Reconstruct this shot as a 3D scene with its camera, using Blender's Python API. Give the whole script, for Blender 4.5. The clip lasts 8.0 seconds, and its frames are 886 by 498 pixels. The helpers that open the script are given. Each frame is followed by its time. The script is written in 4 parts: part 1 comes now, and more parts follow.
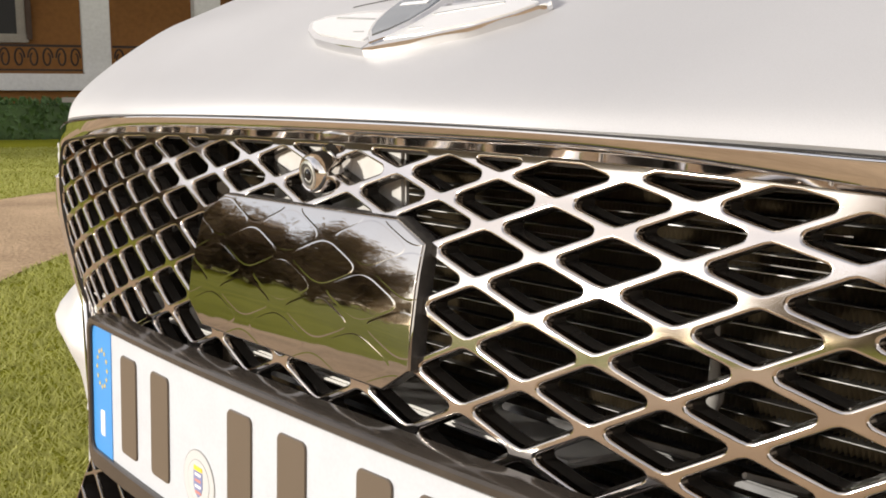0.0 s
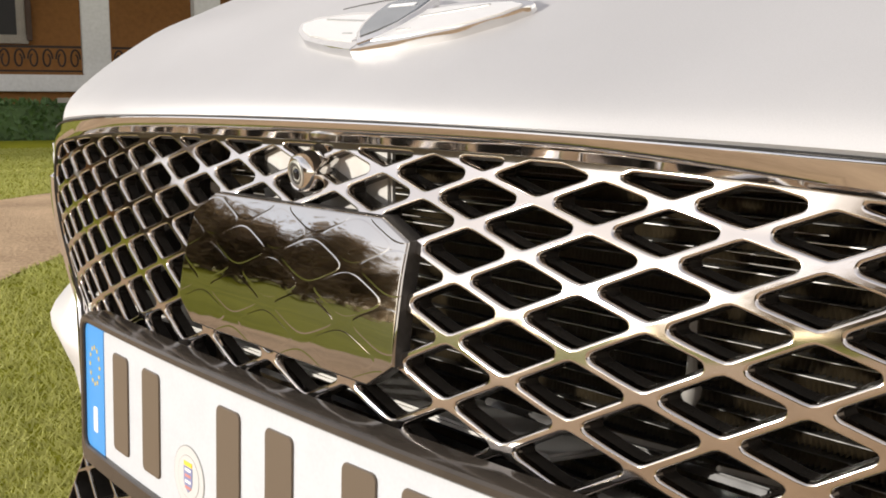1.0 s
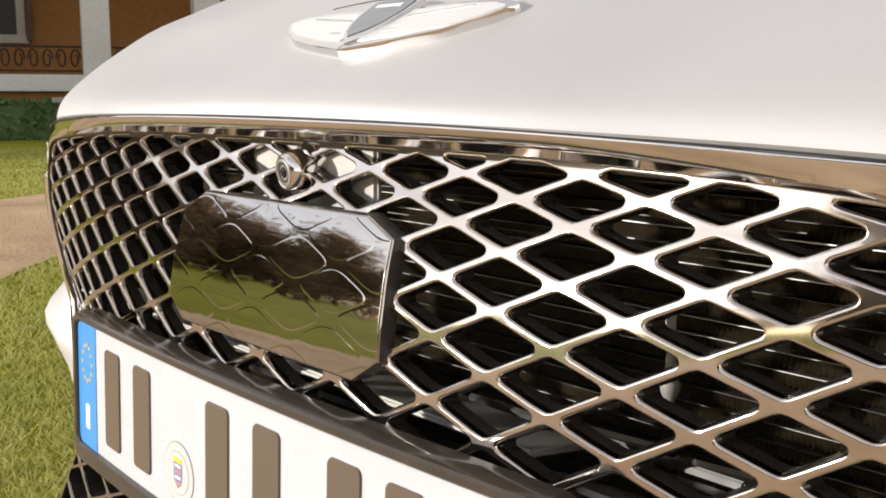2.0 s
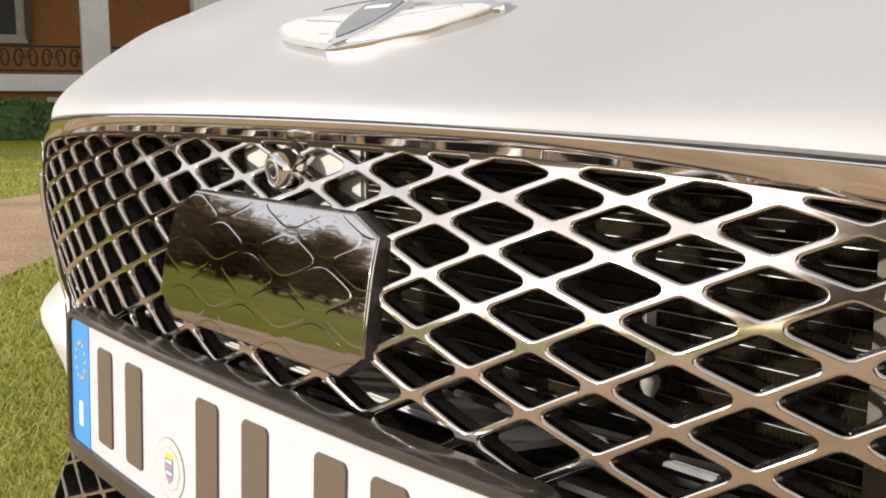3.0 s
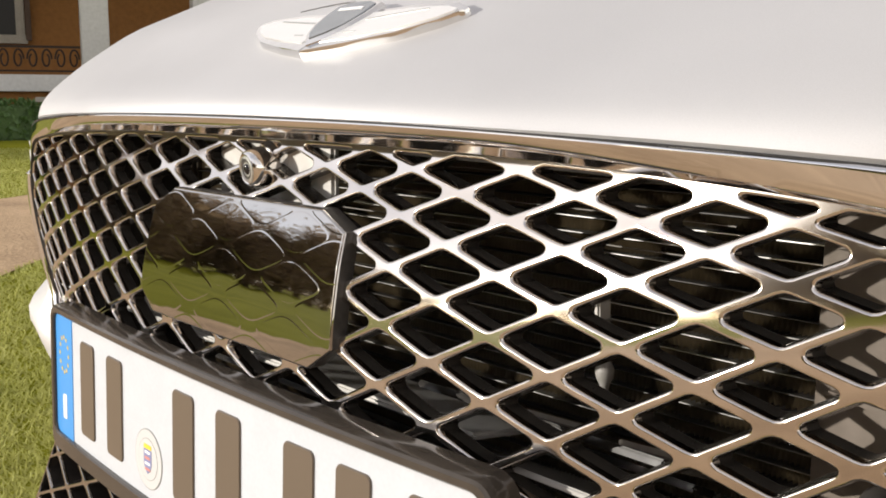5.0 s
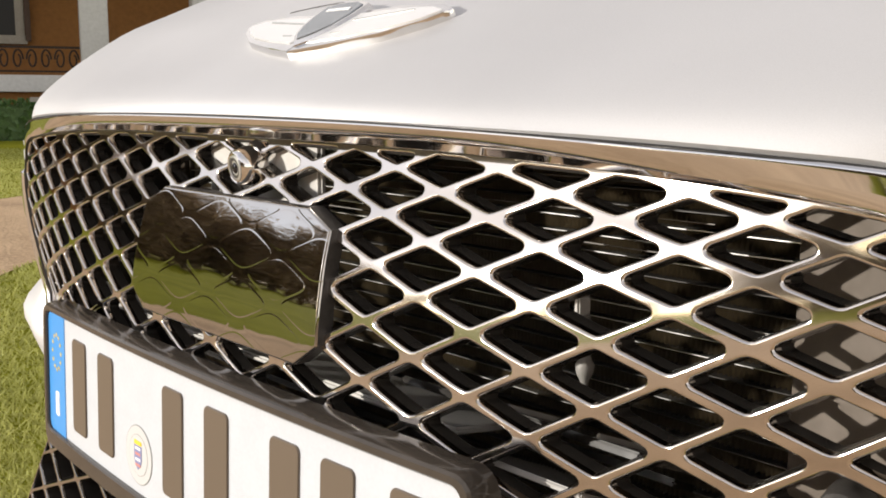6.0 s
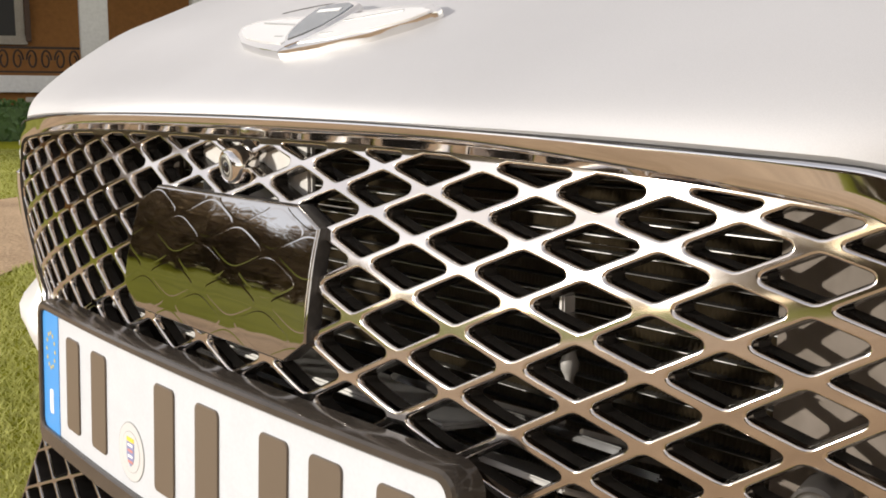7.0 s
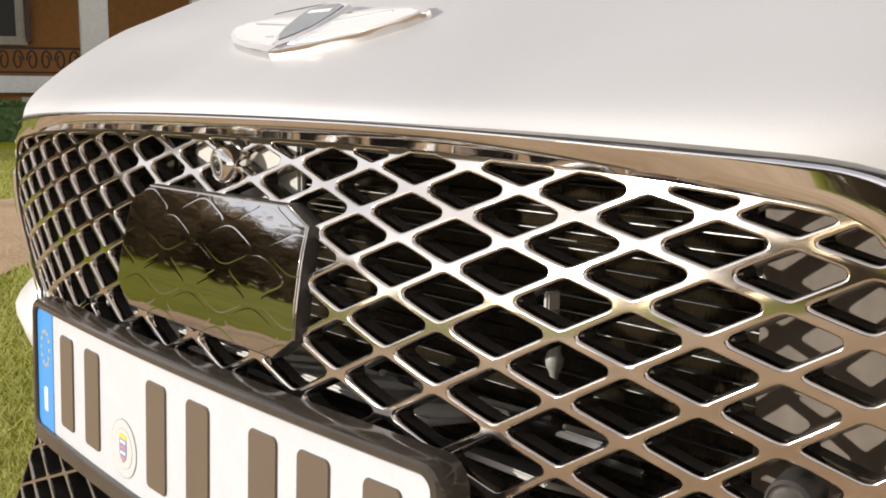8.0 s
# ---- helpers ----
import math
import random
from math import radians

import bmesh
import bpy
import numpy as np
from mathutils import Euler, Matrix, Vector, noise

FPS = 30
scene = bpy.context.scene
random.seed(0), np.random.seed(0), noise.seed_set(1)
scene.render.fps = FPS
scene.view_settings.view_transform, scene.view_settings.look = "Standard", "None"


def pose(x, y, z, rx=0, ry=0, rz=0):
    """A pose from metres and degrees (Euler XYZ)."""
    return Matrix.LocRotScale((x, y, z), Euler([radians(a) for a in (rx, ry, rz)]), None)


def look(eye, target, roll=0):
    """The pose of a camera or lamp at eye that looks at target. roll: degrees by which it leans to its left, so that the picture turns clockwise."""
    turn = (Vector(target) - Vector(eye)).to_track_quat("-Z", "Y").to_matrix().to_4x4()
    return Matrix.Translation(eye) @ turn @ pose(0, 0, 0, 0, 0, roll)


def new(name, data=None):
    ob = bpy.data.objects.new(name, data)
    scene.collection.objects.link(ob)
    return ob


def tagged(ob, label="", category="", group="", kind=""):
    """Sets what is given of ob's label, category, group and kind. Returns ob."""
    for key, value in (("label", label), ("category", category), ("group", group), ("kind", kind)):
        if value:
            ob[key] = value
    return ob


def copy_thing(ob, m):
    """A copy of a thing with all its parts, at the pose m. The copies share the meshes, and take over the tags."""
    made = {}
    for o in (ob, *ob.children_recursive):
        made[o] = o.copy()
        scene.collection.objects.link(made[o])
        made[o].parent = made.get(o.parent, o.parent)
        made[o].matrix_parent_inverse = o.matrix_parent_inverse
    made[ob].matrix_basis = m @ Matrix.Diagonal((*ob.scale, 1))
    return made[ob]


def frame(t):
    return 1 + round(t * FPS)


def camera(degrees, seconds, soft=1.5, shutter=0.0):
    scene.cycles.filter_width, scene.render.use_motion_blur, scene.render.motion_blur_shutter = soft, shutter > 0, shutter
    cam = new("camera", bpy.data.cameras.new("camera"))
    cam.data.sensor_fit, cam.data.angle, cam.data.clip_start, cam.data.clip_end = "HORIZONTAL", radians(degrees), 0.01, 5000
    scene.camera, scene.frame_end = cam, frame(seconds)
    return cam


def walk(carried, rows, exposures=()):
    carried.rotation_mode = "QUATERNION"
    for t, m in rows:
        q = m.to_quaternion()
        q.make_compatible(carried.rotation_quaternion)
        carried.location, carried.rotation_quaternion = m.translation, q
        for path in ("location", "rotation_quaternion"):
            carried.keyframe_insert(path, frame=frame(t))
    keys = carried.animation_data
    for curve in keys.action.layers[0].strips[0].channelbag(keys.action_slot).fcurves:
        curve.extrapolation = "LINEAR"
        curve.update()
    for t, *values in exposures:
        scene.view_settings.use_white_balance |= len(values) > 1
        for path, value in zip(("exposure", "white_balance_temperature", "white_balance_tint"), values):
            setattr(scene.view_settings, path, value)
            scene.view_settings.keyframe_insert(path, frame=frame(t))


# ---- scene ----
cam = camera(48.0, 8.0, soft=1.8)
CZ = 0.59  # height of the grille's middle row over the ground
ROWS = [
    (0.0, 0.4997, -0.3190, 0.1095, 48.31, -8.90, 0.03),
    (0.5, 0.5059, -0.3195, 0.1092, 48.30, -8.85, 0.09),
    (1.0, 0.5117, -0.3189, 0.1088, 48.29, -8.79, 0.16),
    (1.5, 0.5169, -0.3175, 0.1086, 48.31, -8.80, 0.16),
    (3.0, 0.5333, -0.3160, 0.1086, 48.30, -8.80, 0.17),
    (3.5, 0.5387, -0.3150, 0.1085, 48.31, -8.79, 0.19),
    (4.0, 0.5452, -0.3144, 0.1084, 48.30, -8.79, 0.21),
    (4.5, 0.5521, -0.3136, 0.1083, 48.31, -8.78, 0.22),
    (6.0, 0.5708, -0.3116, 0.1079, 48.29, -8.74, 0.23),
    (6.5, 0.5749, -0.3105, 0.1074, 48.31, -8.72, 0.24),
    (7.0, 0.5799, -0.3102, 0.1073, 48.30, -8.69, 0.26),
    (7.5, 0.5847, -0.3096, 0.1070, 48.32, -8.67, 0.28),
    (8.0, 0.5897, -0.3090, 0.1068, 48.32, -8.65, 0.29),
]
walk(cam, [(t, pose(x, y, z + CZ, 0, 0, yaw) @ pose(0, 0, 0, 90 + pitch, 0, 0) @ pose(0, 0, 0, 0, 0, roll))
           for t, x, y, z, yaw, pitch, roll in ROWS])

# ---- light ----
SUN_ELEV, SUN_AZ = 9.4, -30.8  # degrees; azimuth from the car's nose direction (-y) towards +x
world = bpy.data.worlds.new("sky")
scene.world = world
world.use_nodes = True
wn, wl = world.node_tree.nodes, world.node_tree.links
sky = wn.new("ShaderNodeTexSky")
sky.sky_type, sky.sun_disc = "NISHITA", False
sun_way = Vector((math.sin(radians(SUN_AZ)) * math.cos(radians(SUN_ELEV)), -math.cos(radians(SUN_AZ)) * math.cos(radians(SUN_ELEV)), math.sin(radians(SUN_ELEV))))
sky.sun_elevation = radians(SUN_ELEV)
sky.sun_rotation = math.atan2(sun_way.x, sun_way.y)
sky.dust_density, sky.air_density = 0.25, 0.55
# thin scattered cloud over the whole sky
clouds, cloud_at = wn.new("ShaderNodeTexNoise"), wn.new("ShaderNodeTexCoord")
clouds.inputs["Scale"].default_value, clouds.inputs["Detail"].default_value = 3.0, 8.0
wl.new(cloud_at.outputs["Generated"], clouds.inputs["Vector"])
cover, haze = wn.new("ShaderNodeMapRange"), wn.new("ShaderNodeMix")
cover.inputs["From Min"].default_value, cover.inputs["From Max"].default_value = 0.35, 0.62
cover.inputs["To Min"].default_value, cover.inputs["To Max"].default_value = 0.38, 0.65
wl.new(clouds.outputs["Fac"], cover.inputs["Value"])
haze.data_type = "RGBA"
haze.inputs[7].default_value = (8.5, 7.5, 6.4, 1)
# the haze is thickest near the horizon
height, thins, amount = wn.new("ShaderNodeSeparateXYZ"), wn.new("ShaderNodeMapRange"), wn.new("ShaderNodeMath")
thins.inputs["From Max"].default_value, thins.inputs["To Min"].default_value, thins.inputs["To Max"].default_value = 0.7, 1.35, 0.5
wl.new(cloud_at.outputs["Generated"], height.inputs[0]), wl.new(height.outputs["Z"], thins.inputs["Value"])
amount.operation = "MULTIPLY"
wl.new(cover.outputs[0], amount.inputs[0]), wl.new(thins.outputs[0], amount.inputs[1])
wl.new(amount.outputs[0], haze.inputs[0]), wl.new(sky.outputs[0], haze.inputs[6])
wl.new(haze.outputs[2], wn["Background"].inputs[0])
wn["Background"].inputs[1].default_value = 0.15
sun_data = bpy.data.lights.new("sun", "SUN")
sun_data.energy, sun_data.angle, sun_data.color = 2.9, radians(0.5), (1.0, 0.945, 0.86)
sun = new("sun", sun_data)
sun.matrix_world = look(sun_way * 30, (0, 0, 0))
scene.view_settings.exposure = 0.69


# ---- materials ----
def mat(name, colour, rough=0.5, metal=0.0, **more):
    m = bpy.data.materials.new(name)
    m.use_nodes = True
    b = m.node_tree.nodes["Principled BSDF"]
    b.inputs["Base Color"].default_value = (*colour, 1)
    b.inputs["Roughness"].default_value = rough
    b.inputs["Metallic"].default_value = metal
    for key, value in more.items():
        b.inputs[key.replace("_", " ")].default_value = value
    return m


def vary(m, scale, dark, light, detail=6.0, bump=0.0, scale2=None, rough=None, coords="Object", stretch=None):
    """Noise at two scales in colour, with fine relief."""
    n, l = m.node_tree.nodes, m.node_tree.links
    b = n["Principled BSDF"]
    tc = n.new("ShaderNodeTexCoord")
    src = tc.outputs[coords]
    if stretch:
        mp = n.new("ShaderNodeMapping")
        mp.inputs["Scale"].default_value = stretch
        l.new(src, mp.inputs["Vector"])
        src = mp.outputs[0]
    fine, wide = n.new("ShaderNodeTexNoise"), n.new("ShaderNodeTexNoise")
    fine.inputs["Scale"].default_value, fine.inputs["Detail"].default_value = scale, detail
    wide.inputs["Scale"].default_value, wide.inputs["Detail"].default_value = scale2 or scale / 9, 3
    l.new(src, fine.inputs["Vector"]), l.new(src, wide.inputs["Vector"])
    mean = n.new("ShaderNodeMix")
    mean.data_type, mean.inputs[0].default_value = "FLOAT", 0.5
    l.new(fine.outputs["Fac"], mean.inputs[2]), l.new(wide.outputs["Fac"], mean.inputs[3])
    ramp = n.new("ShaderNodeValToRGB")
    ramp.color_ramp.elements[0].position, ramp.color_ramp.elements[0].color = 0.35, (*dark, 1)
    ramp.color_ramp.elements[1].position, ramp.color_ramp.elements[1].color = 0.65, (*light, 1)
    l.new(mean.outputs[0], ramp.inputs["Fac"]), l.new(ramp.outputs["Color"], b.inputs["Base Color"])
    if rough:
        rr = n.new("ShaderNodeMapRange")
        rr.inputs["To Min"].default_value, rr.inputs["To Max"].default_value = rough
        l.new(fine.outputs["Fac"], rr.inputs["Value"]), l.new(rr.outputs[0], b.inputs["Roughness"])
    if bump:
        bp = n.new("ShaderNodeBump")
        bp.inputs["Strength"].default_value, bp.inputs["Distance"].default_value = 1.0, bump
        l.new(fine.outputs["Fac"], bp.inputs["Height"]), l.new(bp.outputs[0], b.inputs["Normal"])
    return m


def thin(m, share):
    """Lets part of the light through a thin leaf."""
    n, l = m.node_tree.nodes, m.node_tree.links
    b, out = n["Principled BSDF"], n["Material Output"]
    through_leaf, mixed = n.new("ShaderNodeBsdfTranslucent"), n.new("ShaderNodeMixShader")
    mixed.inputs[0].default_value = share
    l.new(b.inputs["Base Color"].links[0].from_socket, through_leaf.inputs["Color"])
    l.new(b.outputs[0], mixed.inputs[1]), l.new(through_leaf.outputs[0], mixed.inputs[2])
    l.new(mixed.outputs[0], out.inputs["Surface"])
    return m


CHROME = vary(mat("chrome", (0.8, 0.78, 0.76), 0.1, 1.0), 40, (0.625, 0.58, 0.54), (0.695, 0.648, 0.608), rough=(0.06, 0.10))
CHROME_TRIM = vary(mat("polished chrome", (0.85, 0.83, 0.8), 0.06, 1.0), 30, (0.78, 0.76, 0.74), (0.86, 0.84, 0.82), rough=(0.04, 0.09))
DARK_CHROME = vary(mat("dark mirror plastic", (0.3, 0.29, 0.28), 0.04, 1.0), 30, (0.46, 0.44, 0.42), (0.51, 0.49, 0.47), rough=(0.02, 0.05))
CELL = vary(mat("black gloss plastic", (0.02, 0.02, 0.02), 0.18, Specular_IOR_Level=0.3), 60, (0.018, 0.016, 0.014), (0.032, 0.028, 0.024), rough=(0.12, 0.28))
PAINT = vary(mat("silver white paint", (0.6, 0.59, 0.59), 0.58, 0.5, Coat_Weight=0.2, Coat_Roughness=0.18), 2200, (0.54, 0.533, 0.535), (0.61, 0.602, 0.604), scale2=6)
BLACK = vary(mat("black plastic", (0.02, 0.02, 0.02), 0.4), 300, (0.035, 0.032, 0.029), (0.06, 0.055, 0.05), rough=(0.3, 0.5), bump=0.0001)
# brown tint in the black stands in for reflected gravel
HOLDER = vary(mat("brown-tinted black holder", (0.07, 0.06, 0.05), 0.25), 60, (0.045, 0.038, 0.031), (0.065, 0.054, 0.044), rough=(0.06, 0.16))
PLATE_WHITE = vary(mat("reflective white film", (0.82, 0.81, 0.78), 0.35), 400, (0.53, 0.555, 0.595), (0.58, 0.605, 0.645))
PLATE_BLUE = mat("blue film", (0.055, 0.29, 0.7), 0.35)
# the brown base colour holds the gravel's reflection on black paint
PLATE_INK = mat("black paint with reflected brown", (0.13, 0.1, 0.072), 0.3)
YELLOW = mat("yellow star", (0.85, 0.6, 0.05), 0.4)
WHITE_INK = mat("white ink", (0.85, 0.85, 0.85), 0.4)
SEAL = mat("silver seal", (0.6, 0.6, 0.6), 0.4, 0.1)
SEAL_GREY = mat("grey seal print", (0.3, 0.3, 0.3), 0.4)
SEAL_BLUE = mat("blue seal print", (0.22, 0.24, 0.42), 0.4)
SEAL_RED = mat("red seal print", (0.6, 0.24, 0.2), 0.4)
GUIDE = vary(mat("warm grey plastic", (0.5, 0.44, 0.38), 0.45), 60, (0.12, 0.10, 0.08), (0.18, 0.15, 0.125), rough=(0.3, 0.55))
GREY = vary(mat("grey plastic", (0.3, 0.29, 0.27), 0.5), 80, (0.27, 0.26, 0.24), (0.34, 0.32, 0.3), rough=(0.4, 0.6))
PALE = vary(mat("pale plastic", (0.6, 0.58, 0.55), 0.4), 80, (0.52, 0.5, 0.47), (0.66, 0.64, 0.6))
ALU = vary(mat("aluminium", (0.6, 0.6, 0.58), 0.35, 1.0), 120, (0.45, 0.45, 0.44), (0.65, 0.65, 0.63), rough=(0.2, 0.5))
FINS = vary(mat("brassy fin metal", (0.3, 0.26, 0.2), 0.4, 0.4), 50, (0.2, 0.17, 0.12), (0.36, 0.31, 0.23))
RUBBER = mat("tyre rubber", (0.02, 0.02, 0.02), 0.8)
GLASS_DARK = mat("dark lens glass", (0.01, 0.01, 0.012), 0.03)
SHIELD = vary(mat("grey shield enamel", (0.25, 0.27, 0.29), 0.25, 0.6), 60, (0.22, 0.24, 0.26), (0.32, 0.34, 0.36))
INLAY = mat("pale satin inlay", (0.82, 0.81, 0.8), 0.3, 0.4)
WING = vary(mat("chromed emblem plastic", (0.8, 0.79, 0.78), 0.08, 1.0), 90, (0.72, 0.71, 0.70), (0.8, 0.79, 0.78), rough=(0.05, 0.12))

GRASS = vary(mat("lawn soil", (0.08, 0.12, 0.02), 0.9, Specular_IOR_Level=0.05), 60, (0.19, 0.20, 0.014), (0.32, 0.32, 0.028), scale2=0.8, bump=0.02)
BLADE = vary(mat("grass blades", (0.12, 0.18, 0.03), 0.6, Specular_IOR_Level=0.2), 3, (0.39, 0.40, 0.10), (0.58, 0.57, 0.19), scale2=0.7)
BLADE = thin(BLADE, 0.4)
GRAVEL = vary(mat("gravel", (0.35, 0.29, 0.22), 0.95), 55, (0.36, 0.235, 0.13), (0.66, 0.46, 0.27), detail=10, scale2=2, bump=0.01)
WALL = vary(mat("ochre plaster", (0.24, 0.11, 0.03), 0.9), 12, (0.2, 0.085, 0.02), (0.28, 0.125, 0.032), scale2=0.6, bump=0.003)
STONE = vary(mat("white painted stone", (0.7, 0.69, 0.66), 0.8), 18, (0.52, 0.51, 0.49), (0.64, 0.63, 0.61), scale2=1.0, bump=0.002)
FRAME_PAINT = vary(mat("cream window paint", (0.6, 0.56, 0.48), 0.6), 30, (0.30, 0.27, 0.22), (0.40, 0.36, 0.30))
IRON = mat("wrought iron", (0.03, 0.02, 0.016), 0.5, 0.6)
LEAF = vary(mat("hedge leaves", (0.05, 0.1, 0.03), 0.5), 9, (0.03, 0.07, 0.014), (0.09, 0.17, 0.04), scale2=2)
TREE_LEAF = thin(vary(mat("tree leaves", (0.07, 0.06, 0.03), 0.6), 3, (0.19, 0.135, 0.08), (0.40, 0.29, 0.18), scale2=0.6), 0.55)
BARK = vary(mat("bark", (0.12, 0.08, 0.05), 0.9), 12, (0.07, 0.05, 0.035), (0.16, 0.11, 0.07), bump=0.02)
ROOF = vary(mat("roof tiles", (0.25, 0.1, 0.06), 0.85), 10, (0.18, 0.07, 0.045), (0.3, 0.13, 0.08))
SHUTTER = vary(mat("brown shutter paint", (0.06, 0.03, 0.015), 0.6), 30, (0.045, 0.022, 0.01), (0.08, 0.04, 0.02))
PANE = mat("window glass", (0.012, 0.011, 0.01), 0.12, Specular_IOR_Level=0.15)


# ---- mesh helpers ----
def part(name, bm, material, parent=None, label="", smooth=True):
    bmesh.ops.recalc_face_normals(bm, faces=bm.faces[:])
    me = bpy.data.meshes.new(name)
    bm.to_mesh(me)
    bm.free()
    return mesh_part(name, me, material, parent, label, smooth)


def mesh_part(name, me, material, parent=None, label="", smooth=True):
    for m in material if isinstance(material, (list, tuple)) else [material]:
        me.materials.append(m)
    if smooth:
        me.shade_smooth()
        me.set_sharp_from_angle(angle=radians(32))
    ob = new(name, me)
    if parent:
        ob.parent = parent
    if label:
        ob["label"] = label
    return ob


def grid(points, wrap=False):
    """A bmesh of a sheet from rows of points; wrap closes each row into a ring."""
    bm = bmesh.new()
    rows = [[bm.verts.new(p) for p in row] for row in points]
    for a, b in zip(rows, rows[1:]):
        for i in range(len(a) if wrap else len(a) - 1):
            j = (i + 1) % len(a)
            bm.faces.new((a[i], a[j], b[j], b[i]))
    return bm


def box(bm, x0, x1, y0, y1, z0, z1, bevel=0.0, m=None):
    v = [bm.verts.new(p) for p in ((x0, y0, z0), (x1, y0, z0), (x1, y1, z0), (x0, y1, z0), (x0, y0, z1), (x1, y0, z1), (x1, y1, z1), (x0, y1, z1))]
    f = [bm.faces.new([v[i] for i in q]) for q in ((3, 2, 1, 0), (4, 5, 6, 7), (0, 1, 5, 4), (1, 2, 6, 5), (2, 3, 7, 6), (3, 0, 4, 7))]
    if m is not None:
        bmesh.ops.transform(bm, matrix=m, verts=v)
    if bevel:
        edges = list({e for face in f for e in face.edges})
        bmesh.ops.bevel(bm, geom=edges, offset=bevel, segments=2, affect="EDGES")
    return bm


def prism(bm, outline, put, depth, bevel=0.0):
    """A closed outline of (u, v) raised by depth; put(u, v, h) gives the place."""
    n = len(outline)
    cu, cv = sum(p[0] for p in outline) / n, sum(p[1] for p in outline) / n
    rings = [[(u, v, 0.0) for u, v in outline]]
    if bevel:
        size = max(max(abs(u - cu), abs(v - cv)) for u, v in outline)
        k = 1 - bevel / size
        rings += [[(u, v, depth - bevel) for u, v in outline], [(cu + (u - cu) * k, cv + (v - cv) * k, depth) for u, v in outline]]
    else:
        rings += [[(u, v, depth) for u, v in outline]]
    rows = [[bm.verts.new(put(*p)) for p in ring] for ring in rings]
    for a, b in zip(rows, rows[1:]):
        for i in range(n):
            j = (i + 1) % n
            bm.faces.new((a[i], a[j], b[j], b[i]))
    bm.faces.new(rows[-1])
    bm.faces.new(rows[0][::-1])
    return bm


def tube(points, radius, sides=8):
    """A round bar along points, radius a number or one per point."""
    pts = [Vector(p) for p in points]
    rad = radius if isinstance(radius, (list, tuple)) else [radius] * len(pts)
    rings = []
    for i, p in enumerate(pts):
        way = (pts[min(i + 1, len(pts) - 1)] - pts[max(i - 1, 0)]).normalized()
        side = way.orthogonal().normalized() if i == 0 else (side - way * side.dot(way)).normalized()
        up = way.cross(side)
        rings.append([p + (side * math.cos(a) + up * math.sin(a)) * rad[i] for a in (2 * math.pi * k / sides for k in range(sides))])
    bm = grid(rings, wrap=True)
    bm.verts.ensure_lookup_table()
    bm.faces.new([bm.verts[i] for i in range(sides)][::-1])
    bm.faces.new([bm.verts[len(bm.verts) - sides + i] for i in range(sides)])
    return bm


def lathe(profile, sides=32, m=None):
    """Rings of (radius, height) round the z axis."""
    rows = [[Vector((r * math.cos(a), r * math.sin(a), h)) for a in (2 * math.pi * k / sides for k in range(sides))] for r, h in profile]
    if m is not None:
        rows = [[m @ p for p in row] for row in rows]
    bm = grid(rows, wrap=True)
    bm.verts.ensure_lookup_table()
    if profile[0][0] > 1e-6:
        bm.faces.new([bm.verts[i] for i in range(sides)][::-1])
    if profile[-1][0] > 1e-6:
        bm.faces.new([bm.verts[len(bm.verts) - sides + i] for i in range(sides)])
    bmesh.ops.remove_doubles(bm, verts=bm.verts[:], dist=1e-6)
    return bm


# ---- the car's forms: x across, y back from the nose, z over the grille's middle row ----
A1, A3, A5 = 0.0389295, -1.7176e-5, -2.0e-8   # half a cell across, and how it narrows outwards
B1, B2 = 0.0152157, -0.00035377  # half a cell in height, and how it shrinks upwards
E1, E2, E3 = 0.1881, -0.015215, -0.035046  # rise of the rows towards the sides
C1, T1, T2, T3, T4 = 0.190527, 0.203554, 1.612524, -0.849496, -0.97723  # bow and lean of the grille


def cell_x(k):
    return A1 * k + A3 * k ** 3 + A5 * k ** 5


def cell_z(x, r):
    rr = 6.0 - r
    return B1 * rr + B2 * rr * rr + E1 * x * x + E2 * x * x * rr + E3 * x ** 4


def grille_y(x, z):
    c, b = E1 * x * x + E3 * x ** 4 - z, B1 + E2 * x * x
    rr = (-b + math.sqrt(max(b * b - 4 * B2 * c, 1e-9))) / (2 * B2)
    lz = max(min(B1 * rr, 0.105), -0.12)
    top = max(lz - 0.042, 0)
    u = max(0.0, z - border_z(x) + 0.0193)  # the sheet stands up again under its top edge
    return -0.2 * u * u / (u + 0.010) + C1 * x * x + (T1 + T3 * x * x) * lz + (T2 + T4 * x * x) * (lz * lz - top * top) + 0.1 * (B1 * rr - lz)


def border_z(x):
    return 0.0808 - 0.03 * x * x - 0.30 * x ** 4


# half of the grille's outline, from the top's middle to the bottom's
OUTLINE = [(0.04 * i, border_z(0.04 * i)) for i in range(11)] + [
    (0.418, 0.0660), (0.432, 0.0606), (0.441, 0.0500), (0.446, 0.030), (0.448, 0.005), (0.444, -0.035), (0.434, -0.07),
    (0.41, -0.115), (0.37, -0.165), (0.31, -0.2), (0.2, -0.215), (0.0, -0.22)]


def edge_z(x):
    """Where the bonnet begins."""
    return 0.0960 - 0.045 * x * x - 0.12 * x ** 4 - 4.0 * max(abs(x) - 0.405, 0) ** 2


def proudness(x):
    """How far the trim stands out before the lattice: less towards the grille's ends."""
    f = min(1, max(0, (abs(x) - 0.22) / 0.22))
    return 1 - 0.72 * f * f * (3 - 2 * f)


def swept(x):
    """How far the bonnet's corners are swept back."""
    return 2.3 * max(abs(x) - 0.365, 0) ** 2


def edge_y(x):
    return grille_y(min(abs(x), 0.44), border_z(min(abs(x), 0.42)) + 0.0017) - 0.0212 * proudness(x) + swept(x)


